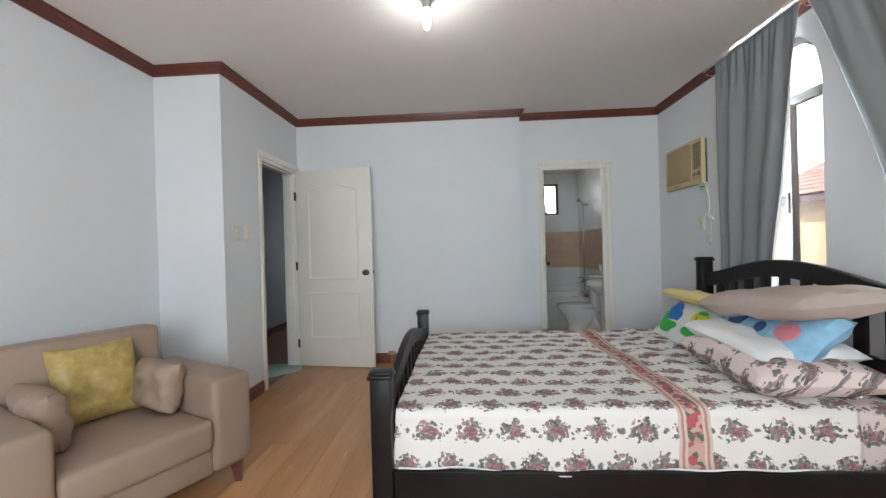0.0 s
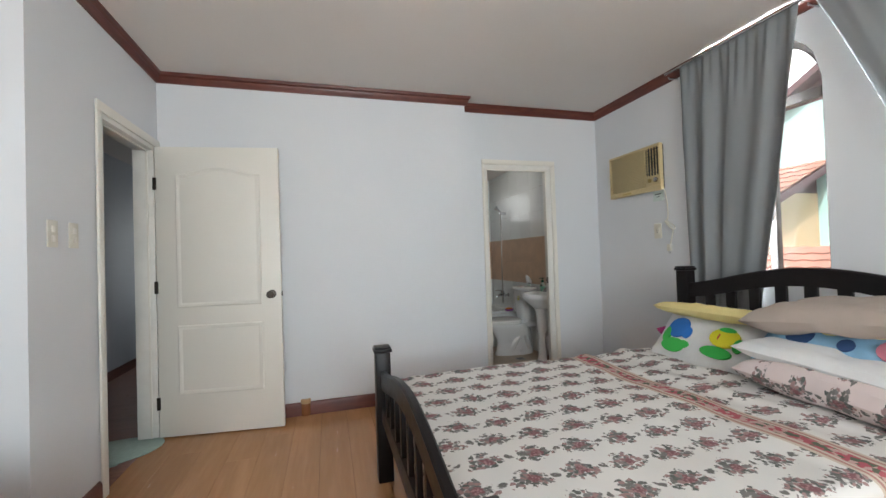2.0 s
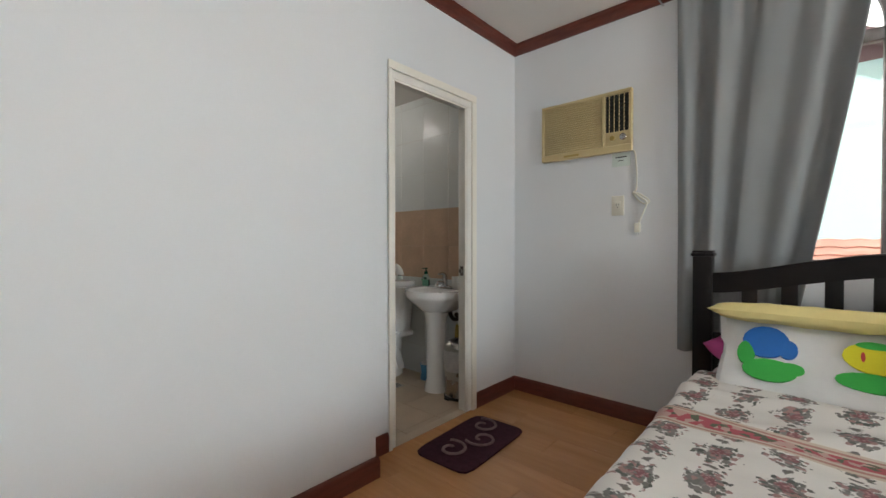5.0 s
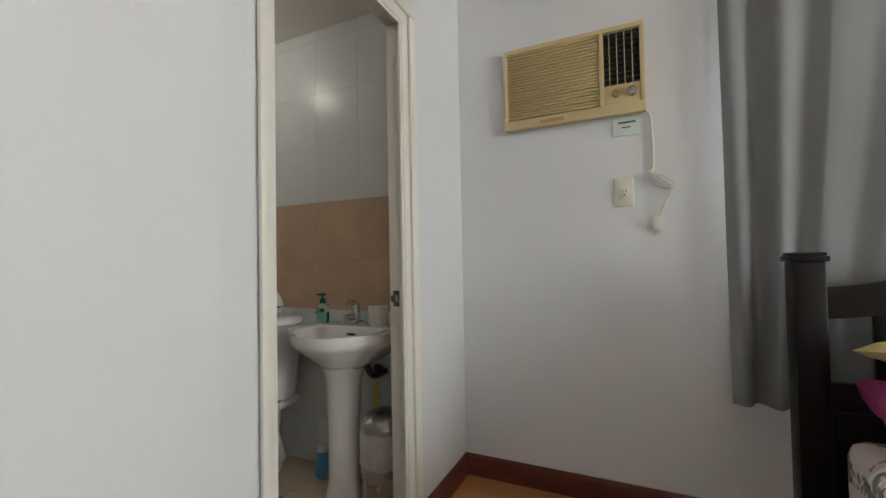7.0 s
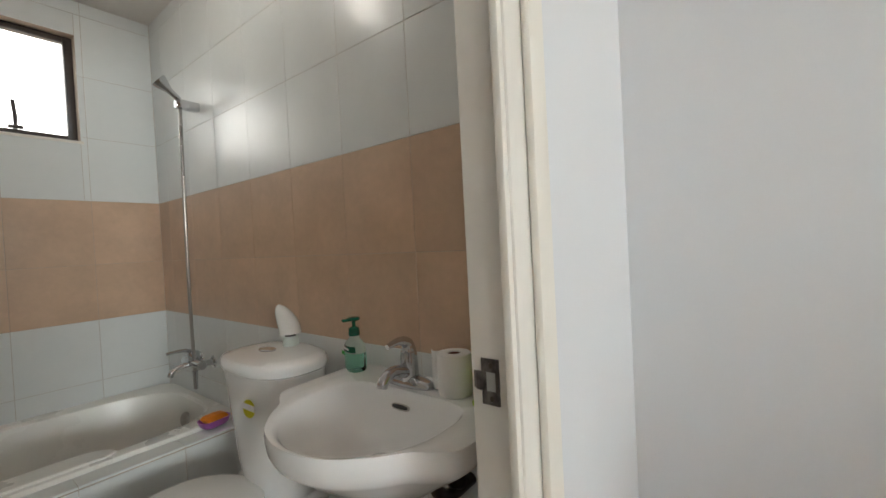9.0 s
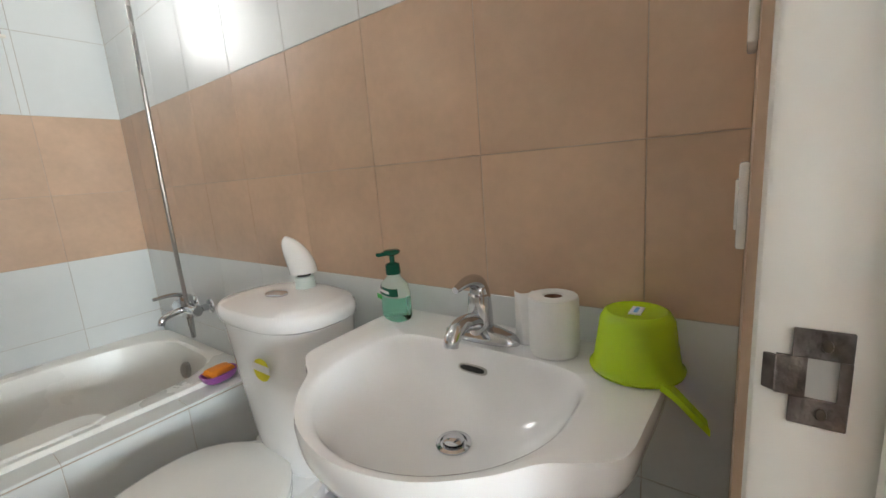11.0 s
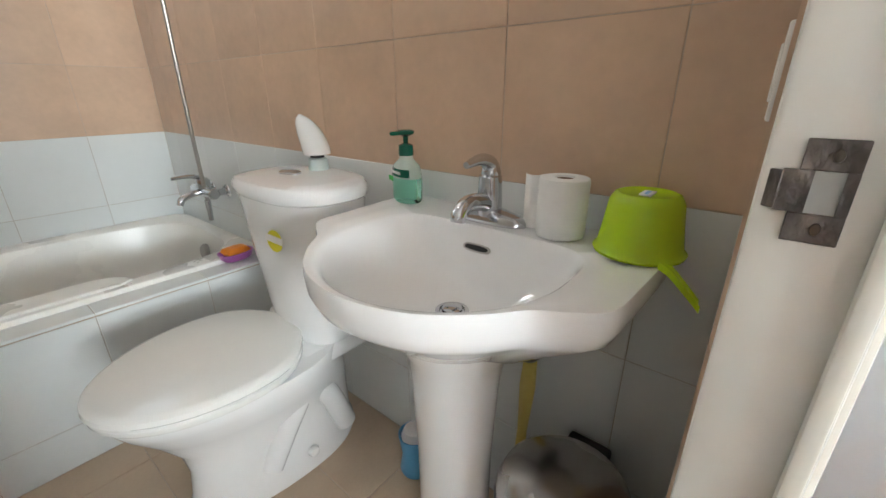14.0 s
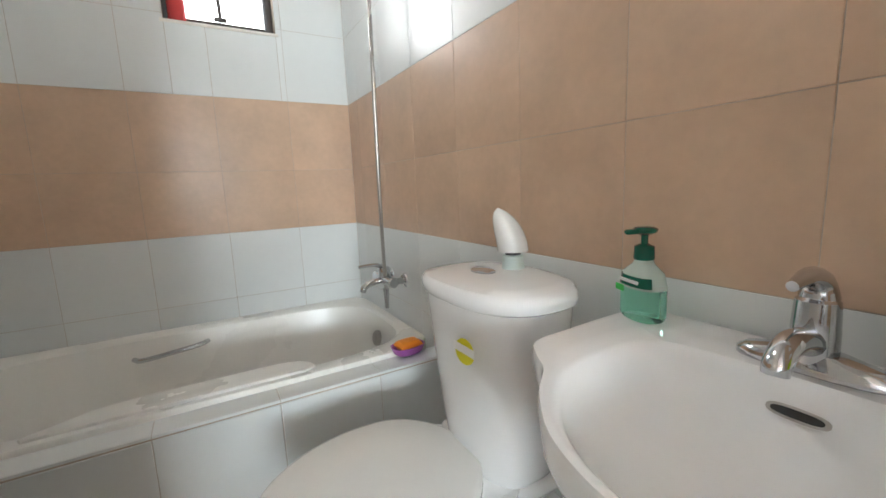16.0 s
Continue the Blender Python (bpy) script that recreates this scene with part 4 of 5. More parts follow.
def post(x, y, h, s=0.042):
    bm = bx(x - s, x + s, y - s, y + s, 0, h - 0.03, r=0.006)
    box(bm, x - s - 0.008, x + s + 0.008, y - s - 0.008, y + s + 0.008, h - 0.03, h - 0.012, r=0.004)
    box(bm, x - s - 0.003, x + s + 0.003, y - s - 0.003, y + s + 0.003, h - 0.012, h, r=0.005)
    return bm


def board(x, zend, zmid, thick, zlow, n_slats, name, slat_w):
    ya, yb, n = Y0 + 0.042, Y1 - 0.042, 36
    def zt(y):
        t = (y - ya) / (yb - ya)
        return zend + (zmid - zend) * (0.5 - 0.5 * math.cos(2 * math.pi * min(max(t, 0), 1))) ** 0.75
    rings = []
    for i in range(n + 1):
        y = ya + (yb - ya) * i / n
        z = zt(y)
        lo = z - thick
        rings.append([(x - 0.018, y, lo), (x - 0.018, y, z - 0.008), (x - 0.010, y, z), (x + 0.010, y, z), (x + 0.018, y, z - 0.008), (x + 0.018, y, lo)])
    part(name + "_top_rail", loft(bmesh.new(), rings), "black", bed)
    part(name + "_low_rail", bx(x - 0.016, x + 0.016, ya, yb, zlow - 0.09, zlow, r=0.005), "black", bed)
    for k in range(n_slats):
        y = ya + (yb - ya) * (k + 1) / (n_slats + 1)
        part("slat", bx(x - 0.011, x + 0.011, y - slat_w / 2, y + slat_w / 2, zlow - 0.004, zt(y) - thick + 0.01, r=0.003), "black", bed)


for x, h in ((X0, 0.745), (X1, 1.112)):
    for y in (Y0, Y1):
        part("post", post(x, y, h), "black", bed)
board(X0, 0.615, 0.735, 0.09, 0.42, 9, "footboard", 0.035)
board(X1, 1.00, 1.115, 0.10, 0.70, 9, "headboard", 0.06)
part("headboard_panel", bx(X1 - 0.012, X1 + 0.012, Y0 + 0.042, Y1 - 0.042, 0.25, 0.612, r=0.004), "black", bed)
for y in (Y0, Y1):
    part("side_rail", bx(X0 + 0.042, X1 - 0.042, y - 0.016, y + 0.016, 0.14, 0.335, r=0.005), "black", bed)
part("slat_base", bx(X0 + 0.03, X1 - 0.03, Y0 + 0.017, Y1 - 0.017, 0.22, 0.262), "black", bed)
solid("mattress", bx(X0 + 0.045, X1 - 0.045, Y0 + 0.055, Y1 - 0.055, 0.262, 0.555, r=0.05, seg=4), "sheet2", "thick mattress in a pink floral fitted sheet on the bed", "mattress")


def spread():
    """A bedspread over the mattress, hanging down both long sides, with soft creases."""
    bm = bmesh.new()
    xa, xb, nx = X0 + 0.050, 2.02, 110
    ya, yb = Y0 + 0.012, Y1 - 0.012
    prof = []
    for i in range(9):
        prof.append((ya + 0.004 * math.sin(i), 0.33 + 0.20 * i / 8))
    for i in range(1, 7):
        a = math.pi / 2 * i / 6
        prof.append((ya + 0.05 * (1 - math.cos(a)), 0.53 + 0.045 * math.sin(a)))
    for i in range(1, 60):
        prof.append((ya + 0.05 + (yb - ya - 0.10) * i / 60, 0.575))
    for i in range(0, 7):
        a = math.pi / 2 * (1 - i / 6)
        prof.append((yb - 0.05 * (1 - math.cos(a)), 0.53 + 0.045 * math.sin(a)))
    for i in range(1, 9):
        prof.append((yb, 0.53 - 0.20 * i / 8))
    vs = []
    for i in range(nx + 1):
        x = xa + (xb - xa) * i / nx
        row = []
        for (y, z) in prof:
            k = 1.0 if z > 0.56 else 0.6
            o = 0.010 * noise.noise(Vector((x * 3.1, y * 3.1, 1.2))) + 0.007 * noise.noise(Vector((x * 11, y * 4, 4.0)))
            wave = 0.018 * math.exp(-((x - 1.80 - 0.10 * math.sin(y * 4)) / 0.05) ** 2) + 0.014 * math.exp(-((x - 1.58 + 0.2 * (y - 2.2)) / 0.045) ** 2)
            zz = z + k * o * 1.5 + (wave if z > 0.5 else 0)
            yy = y
            if z < 0.53:
                side = -1 if y < 2 else 1
                yy = y + side * (0.010 + 0.008 * math.sin(x * 9) + 0.006 * math.sin(x * 23)) * (0.53 - z) / 0.2
                zz = z + 0.012 * math.sin(x * 5) * (0.53 - z) / 0.2
            row.append(bm.verts.new((x, yy, zz)))
        vs.append(row)
    for a, b in zip(vs, vs[1:]):
        for i in range(len(prof) - 1):
            bm.faces.new((a[i], a[i + 1], b[i + 1], b[i]))
    foot = []
    for k in range(1, 7):
        foot.append([bm.verts.new((xa - 0.012 * math.sin(k / 6 * 1.57), v.co.y, v.co.z - (v.co.z - 0.34) * k / 6 if v.co.z > 0.34 else v.co.z)) for v in vs[0]])
    chain = [vs[0]] + foot
    for a, b in zip(chain, chain[1:]):
        for i in range(len(prof) - 1):
            bm.faces.new((a[i + 1], a[i], b[i], b[i + 1]))
    return bm


sp = solid("bedspread", spread(), "bed", "cream cotton bedspread printed with rose sprays, creased over the mattress", "bedspread")
for yy, sgn in ((Y0 + 0.012, -1), (Y1 - 0.012, 1)):
    pts = [(x, yy + sgn * (0.012 + 0.008 * math.sin(x * 9) + 0.006 * math.sin(x * 23)), 0.332 + 0.012 * math.sin(x * 5)) for x in [X0 + 0.06 + 0.03 * i for i in range(62)]]
    part("hem", tube(pts, 0.004, 6), "pilwhite", sp, "white stitched hem")
md = sp.modifiers.new("thickness", "SOLIDIFY")
md.thickness = 0.006


def pillow(name, w, d, h, m, mat, label, seed, motifs=()):
    ob = solid(name, cushion(w, d, h, 24, 4.2, seed=seed, wob=0.010), mat, label, "pillow", m)
    for (nm, pts, mt) in motifs:
        n = 18
        for (cx, cz, rx, rz) in pts:
            bm = bmesh.new()
            grid = []
            for rr in (0.0, 0.5, 1.0):
                ring = []
                for i in range(n):
                    a = 2 * math.pi * i / n
                    u, v = cx + rx * rr * math.cos(a), cz + rz * rr * math.sin(a)
                    uu, vv = 2 * u / w, 2 * v / d
                    k = (max(0, 1 - abs(uu) ** 4.2) * max(0, 1 - abs(vv) ** 4.2)) ** 0.42
                    ring.append((u, v, h / 2 + h / 2 * k + 0.009 + 0.002 * (1 - rr)))
                grid.append(ring)
            grid.append([(p[0], p[1], p[2] - 0.012) for p in grid[-1]])
            loft(bm, grid, cap=False)
            part(nm, bm, mt, ob)
    return ob


# far stack: printed white pillow leaning on the headboard and a folded yellow cloth on it
PR = [("blue_print", [(-0.155, 0.045, 0.075, 0.070), (-0.085, 0.02, 0.03, 0.04)], "pblue"), ("green_print", [(-0.140, -0.075, 0.085, 0.045), (-0.215, -0.01, 0.03, 0.05), (-0.075, -0.06, 0.04, 0.025)], "pgreen"),
      ("yellow_print", [(0.150, 0.03, 0.085, 0.06)], "pyellow"), ("green_print", [(0.135, -0.065, 0.09, 0.035), (0.235, 0.0, 0.025, 0.04), (0.150, 0.075, 0.05, 0.02)], "pgreen"), ("red_print", [(0.120, 0.03, 0.015, 0.04)], "pred")]
pillow("pillow", 0.66, 0.40, 0.15, pose(2.01, 2.535, 0.585, 0, -52, 0) @ pose(0, 0, 0, 0, 0, -90) @ pose(0, 0.06, -0.02), "pilwhite", "white pillow with bright blue, green and yellow animal shapes", 3, PR)


pillow("pillow", 0.30, 0.70, 0.085, pose(2.085, 2.54, 0.80, 0, 10, -2), "yellow", "soft yellow flat pillow draped over the printed pillow", 4)
# near stack
pillow("pillow", 0.70, 0.52, 0.17, pose(1.96, 1.80, 0.565, 0, -2, 88), "sheet2", "pink floral pillow at the bottom of the stack", 6)
pillow("pillow", 0.62, 0.46, 0.10, pose(1.98, 1.88, 0.688, 0, -4, 92), "pilwhite", "plain white pillow in the stack", 7)
pillow("pillow", 0.66, 0.30, 0.16, pose(2.01, 1.88, 0.735, 0, -42, 0) @ pose(0, 0, 0, 0, 0, -90) @ pose(0, 0.04, -0.06), "pilblue", "light blue pillow printed with navy and pink shapes", 8,
       [("navy_print", [(-0.13, -0.02, 0.055, 0.055), (0.05, -0.04, 0.03, 0.03)], "pdark"), ("pink_print", [(0.20, -0.03, 0.055, 0.05)], "ppink"), ("yellow_print", [(-0.03, 0.03, 0.04, 0.03), (0.12, 0.04, 0.05, 0.025)], "yellow"), ("white_print", [(-0.22, 0.02, 0.03, 0.03)], "pilwhite")])
pillow("pillow", 0.74, 0.46, 0.15, pose(2.09, 1.85, 0.845, -4, 6, 90), "pilbeige", "plain beige pillow on top of the stack", 9)
pillow("pillow", 0.44, 0.34, 0.12, pose(2.14, 2.70, 0.57, 0, -20, 80), "magenta", "magenta pillow tucked beside the headboard", 10)


# armchair
ARM = pose(-1.72, 1.87, 0, 0, 0, -26)
chair = thing("armchair", "boxy taupe leatherette armchair with wide arms", "armchair", ARM)
D, HW, AW = 0.90, 0.515, 0.215
part("back", shift(bx(-0.09, 0.09, -HW + 0.135, HW - 0.135, 0.14, 0.825, r=0.035, seg=4), pose(0.19, 0, 0, 0, -3, 0)), "sofa", chair)
for s in (-1, 1):
    y0, y1 = sorted((s * HW, s * (HW - AW)))
    part("arm", bx(0.14, D, y0, y1, 0.115, 0.595, r=0.035, seg=4), "sofa", chair)
part("front_rail", bx(0.16, D - 0.02, -HW + AW - 0.005, HW - AW + 0.005, 0.115, 0.245, r=0.015, seg=3), "sofa", chair)
bm = bx(0.22, D + 0.015, -HW + AW + 0.002, HW - AW - 0.002, 0.245, 0.405, r=0.035, seg=4)
part("seat", bm, "sofa", chair)
for x in (0.20, D - 0.06):
    for y in (-HW + 0.06, HW - 0.06):
        bm = bmesh.new()
        loft(bm, [circle(0.022, 0.0, 4, cx=x + 0.012, cy=y), circle(0.030, 0.06, 4, cx=x, cy=y), circle(0.045, 0.120, 4, cx=x, cy=y)])
        part("leg", bm, "crown", chair, "short dark wooden leg")
pillow("cushion", 0.40, 0.38, 0.11, ARM @ pose(0.36, 0.04, 0.41, 0, 72, 0) @ pose(-0.19, 0, -0.05), "gold", "square gold satin cushion leaning on the armchair back", 11)
pillow("cushion", 0.36, 0.26, 0.15, ARM @ pose(0.50, HW - AW - 0.03, 0.405, 80, 0, 0) @ pose(0, 0.13, -0.02), "sofa", "small boxy taupe cushion against the arm", 12)
pillow("cushion", 0.36, 0.26, 0.15, ARM @ pose(0.50, -HW + AW + 0.03, 0.405, -80, 0, 0) @ pose(0, -0.13, -0.02), "sofa", "small boxy taupe cushion against the arm", 13)

jar = thing("small_jar", "small amber jar with a tan lid on the floor", "jar", pose(-0.32, 4.13, 0))
part("body", lathe([(0.034, 0), (0.038, 0.01), (0.038, 0.085), (0.034, 0.095)], 20), "jar", jar)
part("lid", lathe([(0.039, 0.096), (0.039, 0.122), (0.034, 0.128), (0.003, 0.128)], 20), "jarlid", jar)


def rug(name, w, d, m, mat, label, round_=False):
    bm = bmesh.new()
    sq = 2.0 if round_ else 9.0
    loft(bm, [circle(1, 0.0, 48, w / 2, d / 2, sq=sq), circle(1, 0.010, 48, w / 2, d / 2, sq=sq), circle(0.96, 0.014, 48, w / 2, d / 2, sq=sq), circle(0.3, 0.014, 48, w / 2, d / 2, sq=sq)])
    return solid(name, bm, mat, label, "rug", m)


r1 = rug("door_mat", 0.62, 0.36, pose(1.72, 4.00, 0.0, 0, 0, 3), "mat", "dark maroon door mat with pale swirls before the bathroom")
for cx, cy, s in ((-0.16, 0.03, 1), (0.04, -0.04, -1), (0.19, 0.05, 1)):
    pts = [(cx + s * (0.02 + 0.075 * t) * math.cos(t * 7), cy + (0.02 + 0.075 * t) * math.sin(t * 7), 0.0145) for t in [i / 30 for i in range(31)]]
    part("swirl", tube(pts, 0.009, 6), "matp", r1, "pale woven swirl")
rug("hall_rug", 0.72, 0.46, pose(-1.60, 3.86, -0.004, 0, 0, 20), "mint", "pale mint oval rug on the hall floor", True)
struct("threshold", bx(BD0 + 0.036, BD1 - 0.055, YD - 0.004, YI - 0.002, -0.011, 0.003, r=0.003), "tile_f", "pale stone threshold under the bathroom door", "threshold")
struct("entry_threshold", bx(XB - 0.10, XB - 0.02, ED0 + 0.04, ED1 - 0.04, -0.011, 0.004, r=0.003), "hallfloor", "dark wooden threshold under the entry door", "threshold")


# ---------- bathroom things ----------
SZ = 0.79
SX, SY = XS - 0.005, 4.728


def sink_outline(k, n=72):
    """Plan of the sink: straight back, wings, concave shoulders and a round front; k scales it about its middle."""
    ctrl = [(0.000, -0.287), (-0.088, -0.289), (-0.195, -0.285), (-0.271, -0.278), (-0.304, -0.242), (-0.327, -0.205), (-0.375, -0.162), (-0.424, -0.093), (-0.444, 0.000),
            (-0.424, 0.093), (-0.375, 0.162), (-0.327, 0.205), (-0.304, 0.242), (-0.271, 0.278), (-0.195, 0.285), (-0.088, 0.289), (0.000, 0.287)]
    pts = [(p.x, p.y) for p in spline([(a, b, 0) for a, b in ctrl], n)]
    pts += [(0.0, 0.287 - 0.574 * i / 25) for i in range(1, 25)]
    return [(-0.2 + (x + 0.2) * k, y * k) for x, y in pts]


sink = thing("pedestal_sink", "white china pedestal sink with scalloped sides", "sink", pose(SX, SY, 0))
bm = bmesh.new()
o1 = sink_outline(1.0)


def ring3(pts, z):
    return [(x, y, z) for x, y in pts]


def mixr(a, b, t):
    return [(p[0] + (q[0] - p[0]) * t, p[1] + (q[1] - p[1]) * t) for p, q in zip(a, b)]


def bowl_ring(k, flat):
    """The bowl's plan, round in front and flattened by flat towards the deck, shrinking by k to the drain."""
    out, cx = [], -0.205 + -0.025 * k
    for x, y in o1:
        a = math.atan2(y, x - cx)
        c, s = math.cos(a), math.sin(a)
        front = ((c / 0.196) ** 2 + (s / 0.200) ** 2) ** -0.5
        sq = 2 + 2.6 * flat
        back = (abs(c / (0.122 + 0.035 * (1 - flat))) ** sq + abs(s / 0.200) ** sq) ** (-1 / sq)
        r = k * (front if c < 0 else back)
        out.append((cx + r * c, r * s))
    return out


e = [bowl_ring(k, f) for k, f in ((1.03, 1.0), (1.0, 1.0), (0.97, 0.97), (0.92, 0.9), (0.82, 0.7), (0.66, 0.4), (0.46, 0.15), (0.22, 0.0), (0.12, 0.0))]
rings = [ring3(sink_outline(0.36), SZ - 0.175), ring3(sink_outline(0.52), SZ - 0.15), ring3(sink_outline(0.72), SZ - 0.105), ring3(sink_outline(0.90), SZ - 0.068), ring3(sink_outline(0.97), SZ - 0.052), ring3(sink_outline(0.993), SZ - 0.036), ring3(o1, SZ - 0.008), ring3(sink_outline(0.992), SZ),
         ring3(mixr(sink_outline(0.98), e[0], 0.5), SZ - 0.001), ring3(e[0], SZ - 0.002), ring3(e[1], SZ - 0.006), ring3(e[2], SZ - 0.016), ring3(e[3], SZ - 0.038), ring3(e[4], SZ - 0.070), ring3(e[5], SZ - 0.102), ring3(e[6], SZ - 0.122), ring3(e[7], SZ - 0.130), ring3(e[8], SZ - 0.132)]
loft(bm, rings)
part("basin", bm, "china", sink)
part("pedestal", loft(bmesh.new(), [circle(1, z, 32, rx, ry, cx=-0.20) for z, rx, ry in ((0, 0.088, 0.094), (0.03, 0.084, 0.090), (0.10, 0.070, 0.074), (0.35, 0.072, 0.076), (0.52, 0.080, 0.084), (0.585, 0.088, 0.092), (0.60, 0.096, 0.10), (0.655, 0.105, 0.11))]), "china", sink)
dz = SZ - 0.131
part("drain", shift(lathe([(0.030, 0), (0.030, 0.003), (0.023, 0.004), (0.022, 0.001), (0.018, 0.001), (0.018, 0.008), (0.012, 0.011), (0.002, 0.012)], 24), pose(-0.205, 0.004, dz)), "chrome", sink, "chrome pop-up drain")
part("overflow_ring", shift(loft(bmesh.new(), [circle(1, 0, 20, 0.008, 0.030, sq=3), circle(1, 0.002, 20, 0.008, 0.030, sq=3), circle(0.8, 0.003, 20, 0.008, 0.030, sq=3)]), pose(-0.1155, 0.016, SZ - 0.042, 0, -66, 0)), "steel", sink)
part("overflow_slot", shift(loft(bmesh.new(), [circle(1, 0, 20, 0.005, 0.025, sq=3), circle(1, 0.0012, 20, 0.005, 0.025, sq=3)]), pose(-0.1180, 0.016, SZ - 0.0408, 0, -66, 0)), "rubber", sink)
fa = thing("faucet", "chrome single-lever basin faucet on the sink deck", "faucet", pose(SX - 0.070, SY + 0.022, SZ))
part("base", loft(bmesh.new(), [circle(1, z, 32, a, b, sq=2.4) for z, a, b in ((0, 0.026, 0.078), (0.008, 0.026, 0.078), (0.016, 0.022, 0.068), (0.024, 0.018, 0.035))]), "chrome", fa)
part("body", lathe([(0.024, 0.012), (0.023, 0.05), (0.022, 0.07), (0.021, 0.085), (0.012, 0.092)], 24), "chrome", fa)
part("spout", tube(spline([(0, 0, 0.030), (-0.035, 0, 0.043), (-0.070, 0, 0.046), (-0.094, 0, 0.032), (-0.098, 0, 0.020)], 24), 0.017, 14, taper=0.013), "chrome", fa)
part("lever", tube(spline([(0.002, 0, 0.088), (-0.005, 0, 0.108), (-0.035, 0, 0.118), (-0.075, 0, 0.113)], 20), 0.019, 14, taper=0.006), "chrome", fa)
tp = thing("drain_trap", "dark metal supply valve and pipe behind the pedestal", "pipe")
part("pipe", tube(spline([(2.25, 4.64, 0.64), (2.26, 4.635, 0.585), (2.30, 4.63, 0.55), (2.388, 4.625, 0.55)], 20), 0.016), "bronze", tp)
part("valve", shift(lathe([(0.02, 0), (0.02, 0.03), (0.012, 0.04)], 14), pose(2.33, 4.618, 0.575, 0, -60)), "bronze", tp)

# soap bottle
sb = thing("soap_bottle", "clear pump bottle of green hand soap with dark green label", "soap bottle", pose(2.330, 4.978, SZ, 0, 0, -20) @ Matrix.Diagonal((1.1, 1.08, 1, 1)))
K = 0.93
part("bottle", loft(bmesh.new(), [circle(1, z * K, 28, a, b, sq=2.6) for z, a, b in ((0.058, 0.0252, 0.038), (0.062, 0.025, 0.038), (0.085, 0.022, 0.033), (0.10, 0.013, 0.016), (0.108, 0.012, 0.012))]), "soapclear", sb)
part("soap", loft(bmesh.new(), [circle(1, z * K, 28, a, b, sq=2.6) for z, a, b in ((0, 0.022, 0.034), (0.008, 0.025, 0.038), (0.058, 0.025, 0.038))]), "soapgreen", sb)
part("label", loft(bmesh.new(), [circle(1, z * K, 28, a, b, sq=2.6)[9:20] for z, a, b in ((0.062, 0.0258, 0.0388), (0.080, 0.0238, 0.0355))], cap=False, close=False), "dgreen", sb)
lx = -0.0262
part("label_bar", bx(lx, lx + 0.002, -0.022, 0.022, 0.0635, 0.0685), "pilwhite", sb)
part("leaf_print", bx(lx - 0.0005, lx + 0.001, 0.010, 0.030, 0.045, 0.056, r=0.0005, seg=1), "pgreen", sb)
part("collar", lathe([(0.014, 0.100), (0.015, 0.103), (0.014, 0.122), (0.006, 0.126)], 20), "dgreen", sb)
part("stem", lathe([(0.005, 0.124), (0.005, 0.142)], 12), "dgreen", sb)
bm = lathe([(0.006, 0.140), (0.016, 0.145), (0.018, 0.150), (0.014, 0.153), (0.002, 0.154)], 20)
box(bm, -0.032, 0.0, -0.005, 0.005, 0.143, 0.151, r=0.002, seg=1)
part("pump_head", bm, "dgreen", sb)

# toilet paper roll
tr = thing("toilet_paper", "white toilet paper roll with a loose end standing on the sink", "toilet paper", pose(2.324, 4.612, SZ) @ Matrix.Diagonal((0.82, 0.82, 0.96, 1)))
bm = bmesh.new()
loft(bm, [circle(0.019, 0.0, 36), circle(0.048, 0.0, 36), circle(0.050, 0.006, 36), circle(0.050, 0.096, 36), circle(0.048, 0.101, 36), circle(0.021, 0.102, 36), circle(0.019, 0.098, 36), circle(0.019, 0.0, 36)], cap=False)
part("roll", bm, "paper", tr)
part("core", lathe([(0.0188, 0.002), (0.0188, 0.0985), (0.0172, 0.0985), (0.0172, 0.002)], 30, cap=False), "card", tr)
part("core_shadow", lathe([(0.0170, 0.055), (0.0170, 0.0555)], 24), "card", tr)
sheet = [[(x, y, z) for z in (0.002, 0.05, 0.100)] for x, y in ((0.02, 0.0505), (-0.005, 0.053), (-0.012, 0.066), (-0.004, 0.082), (0.004, 0.088))]
so = part("loose_sheet", loft(bmesh.new(), sheet, cap=False, close=False), "paper", tr)
so.modifiers.new("thickness", "SOLIDIFY").thickness = 0.001

# dipper, upside down on the sink deck
dp = thing("water_dipper", "lime green plastic water dipper upside down on the sink", "dipper", pose(2.320, 4.484, SZ + 0.001) @ Matrix.Scale(0.89, 4))
part("cup", lathe([(0.066, 0.0), (0.072, 0.001), (0.074, 0.006), (0.068, 0.012), (0.062, 0.05), (0.057, 0.088), (0.050, 0.100), (0.045, 0.102), (0.040, 0.099), (0.003, 0.099)], 40), "lime", dp)
hd = bmesh.new()
rings = []
for i, p in enumerate(spline([(-0.050, -0.043, 0.006), (-0.054, -0.060, 0.000), (-0.056, -0.085, -0.022), (-0.050, -0.108, -0.048)], 16)):
    t = i / 16
    w2 = 0.013 + 0.004 * math.sin(t * 3.1)
    rings.append([(p.x + a * 0.90 * w2, p.y + a * 0.2 * w2, p.z + b * 0.006) for a, b in ((-1, -1), (1, -1), (1, 1), (0.4, 0.3), (-0.4, 0.3), (-1, 1))])
part("handle", loft(hd, rings), "lime", dp)
stk = part("sticker", bx(-0.018, 0.018, -0.009, 0.009, 0.0992, 0.1015), "paper", dp, "small white barcode sticker")
part("print_bar", bx(-0.012, 0.012, -0.003, 0.003, 0.1012, 0.1020), "skyblue", dp)

# toilet
TY = 5.275
to = thing("toilet", "white china two-piece toilet with closed lid", "toilet", pose(0, 0, 0))


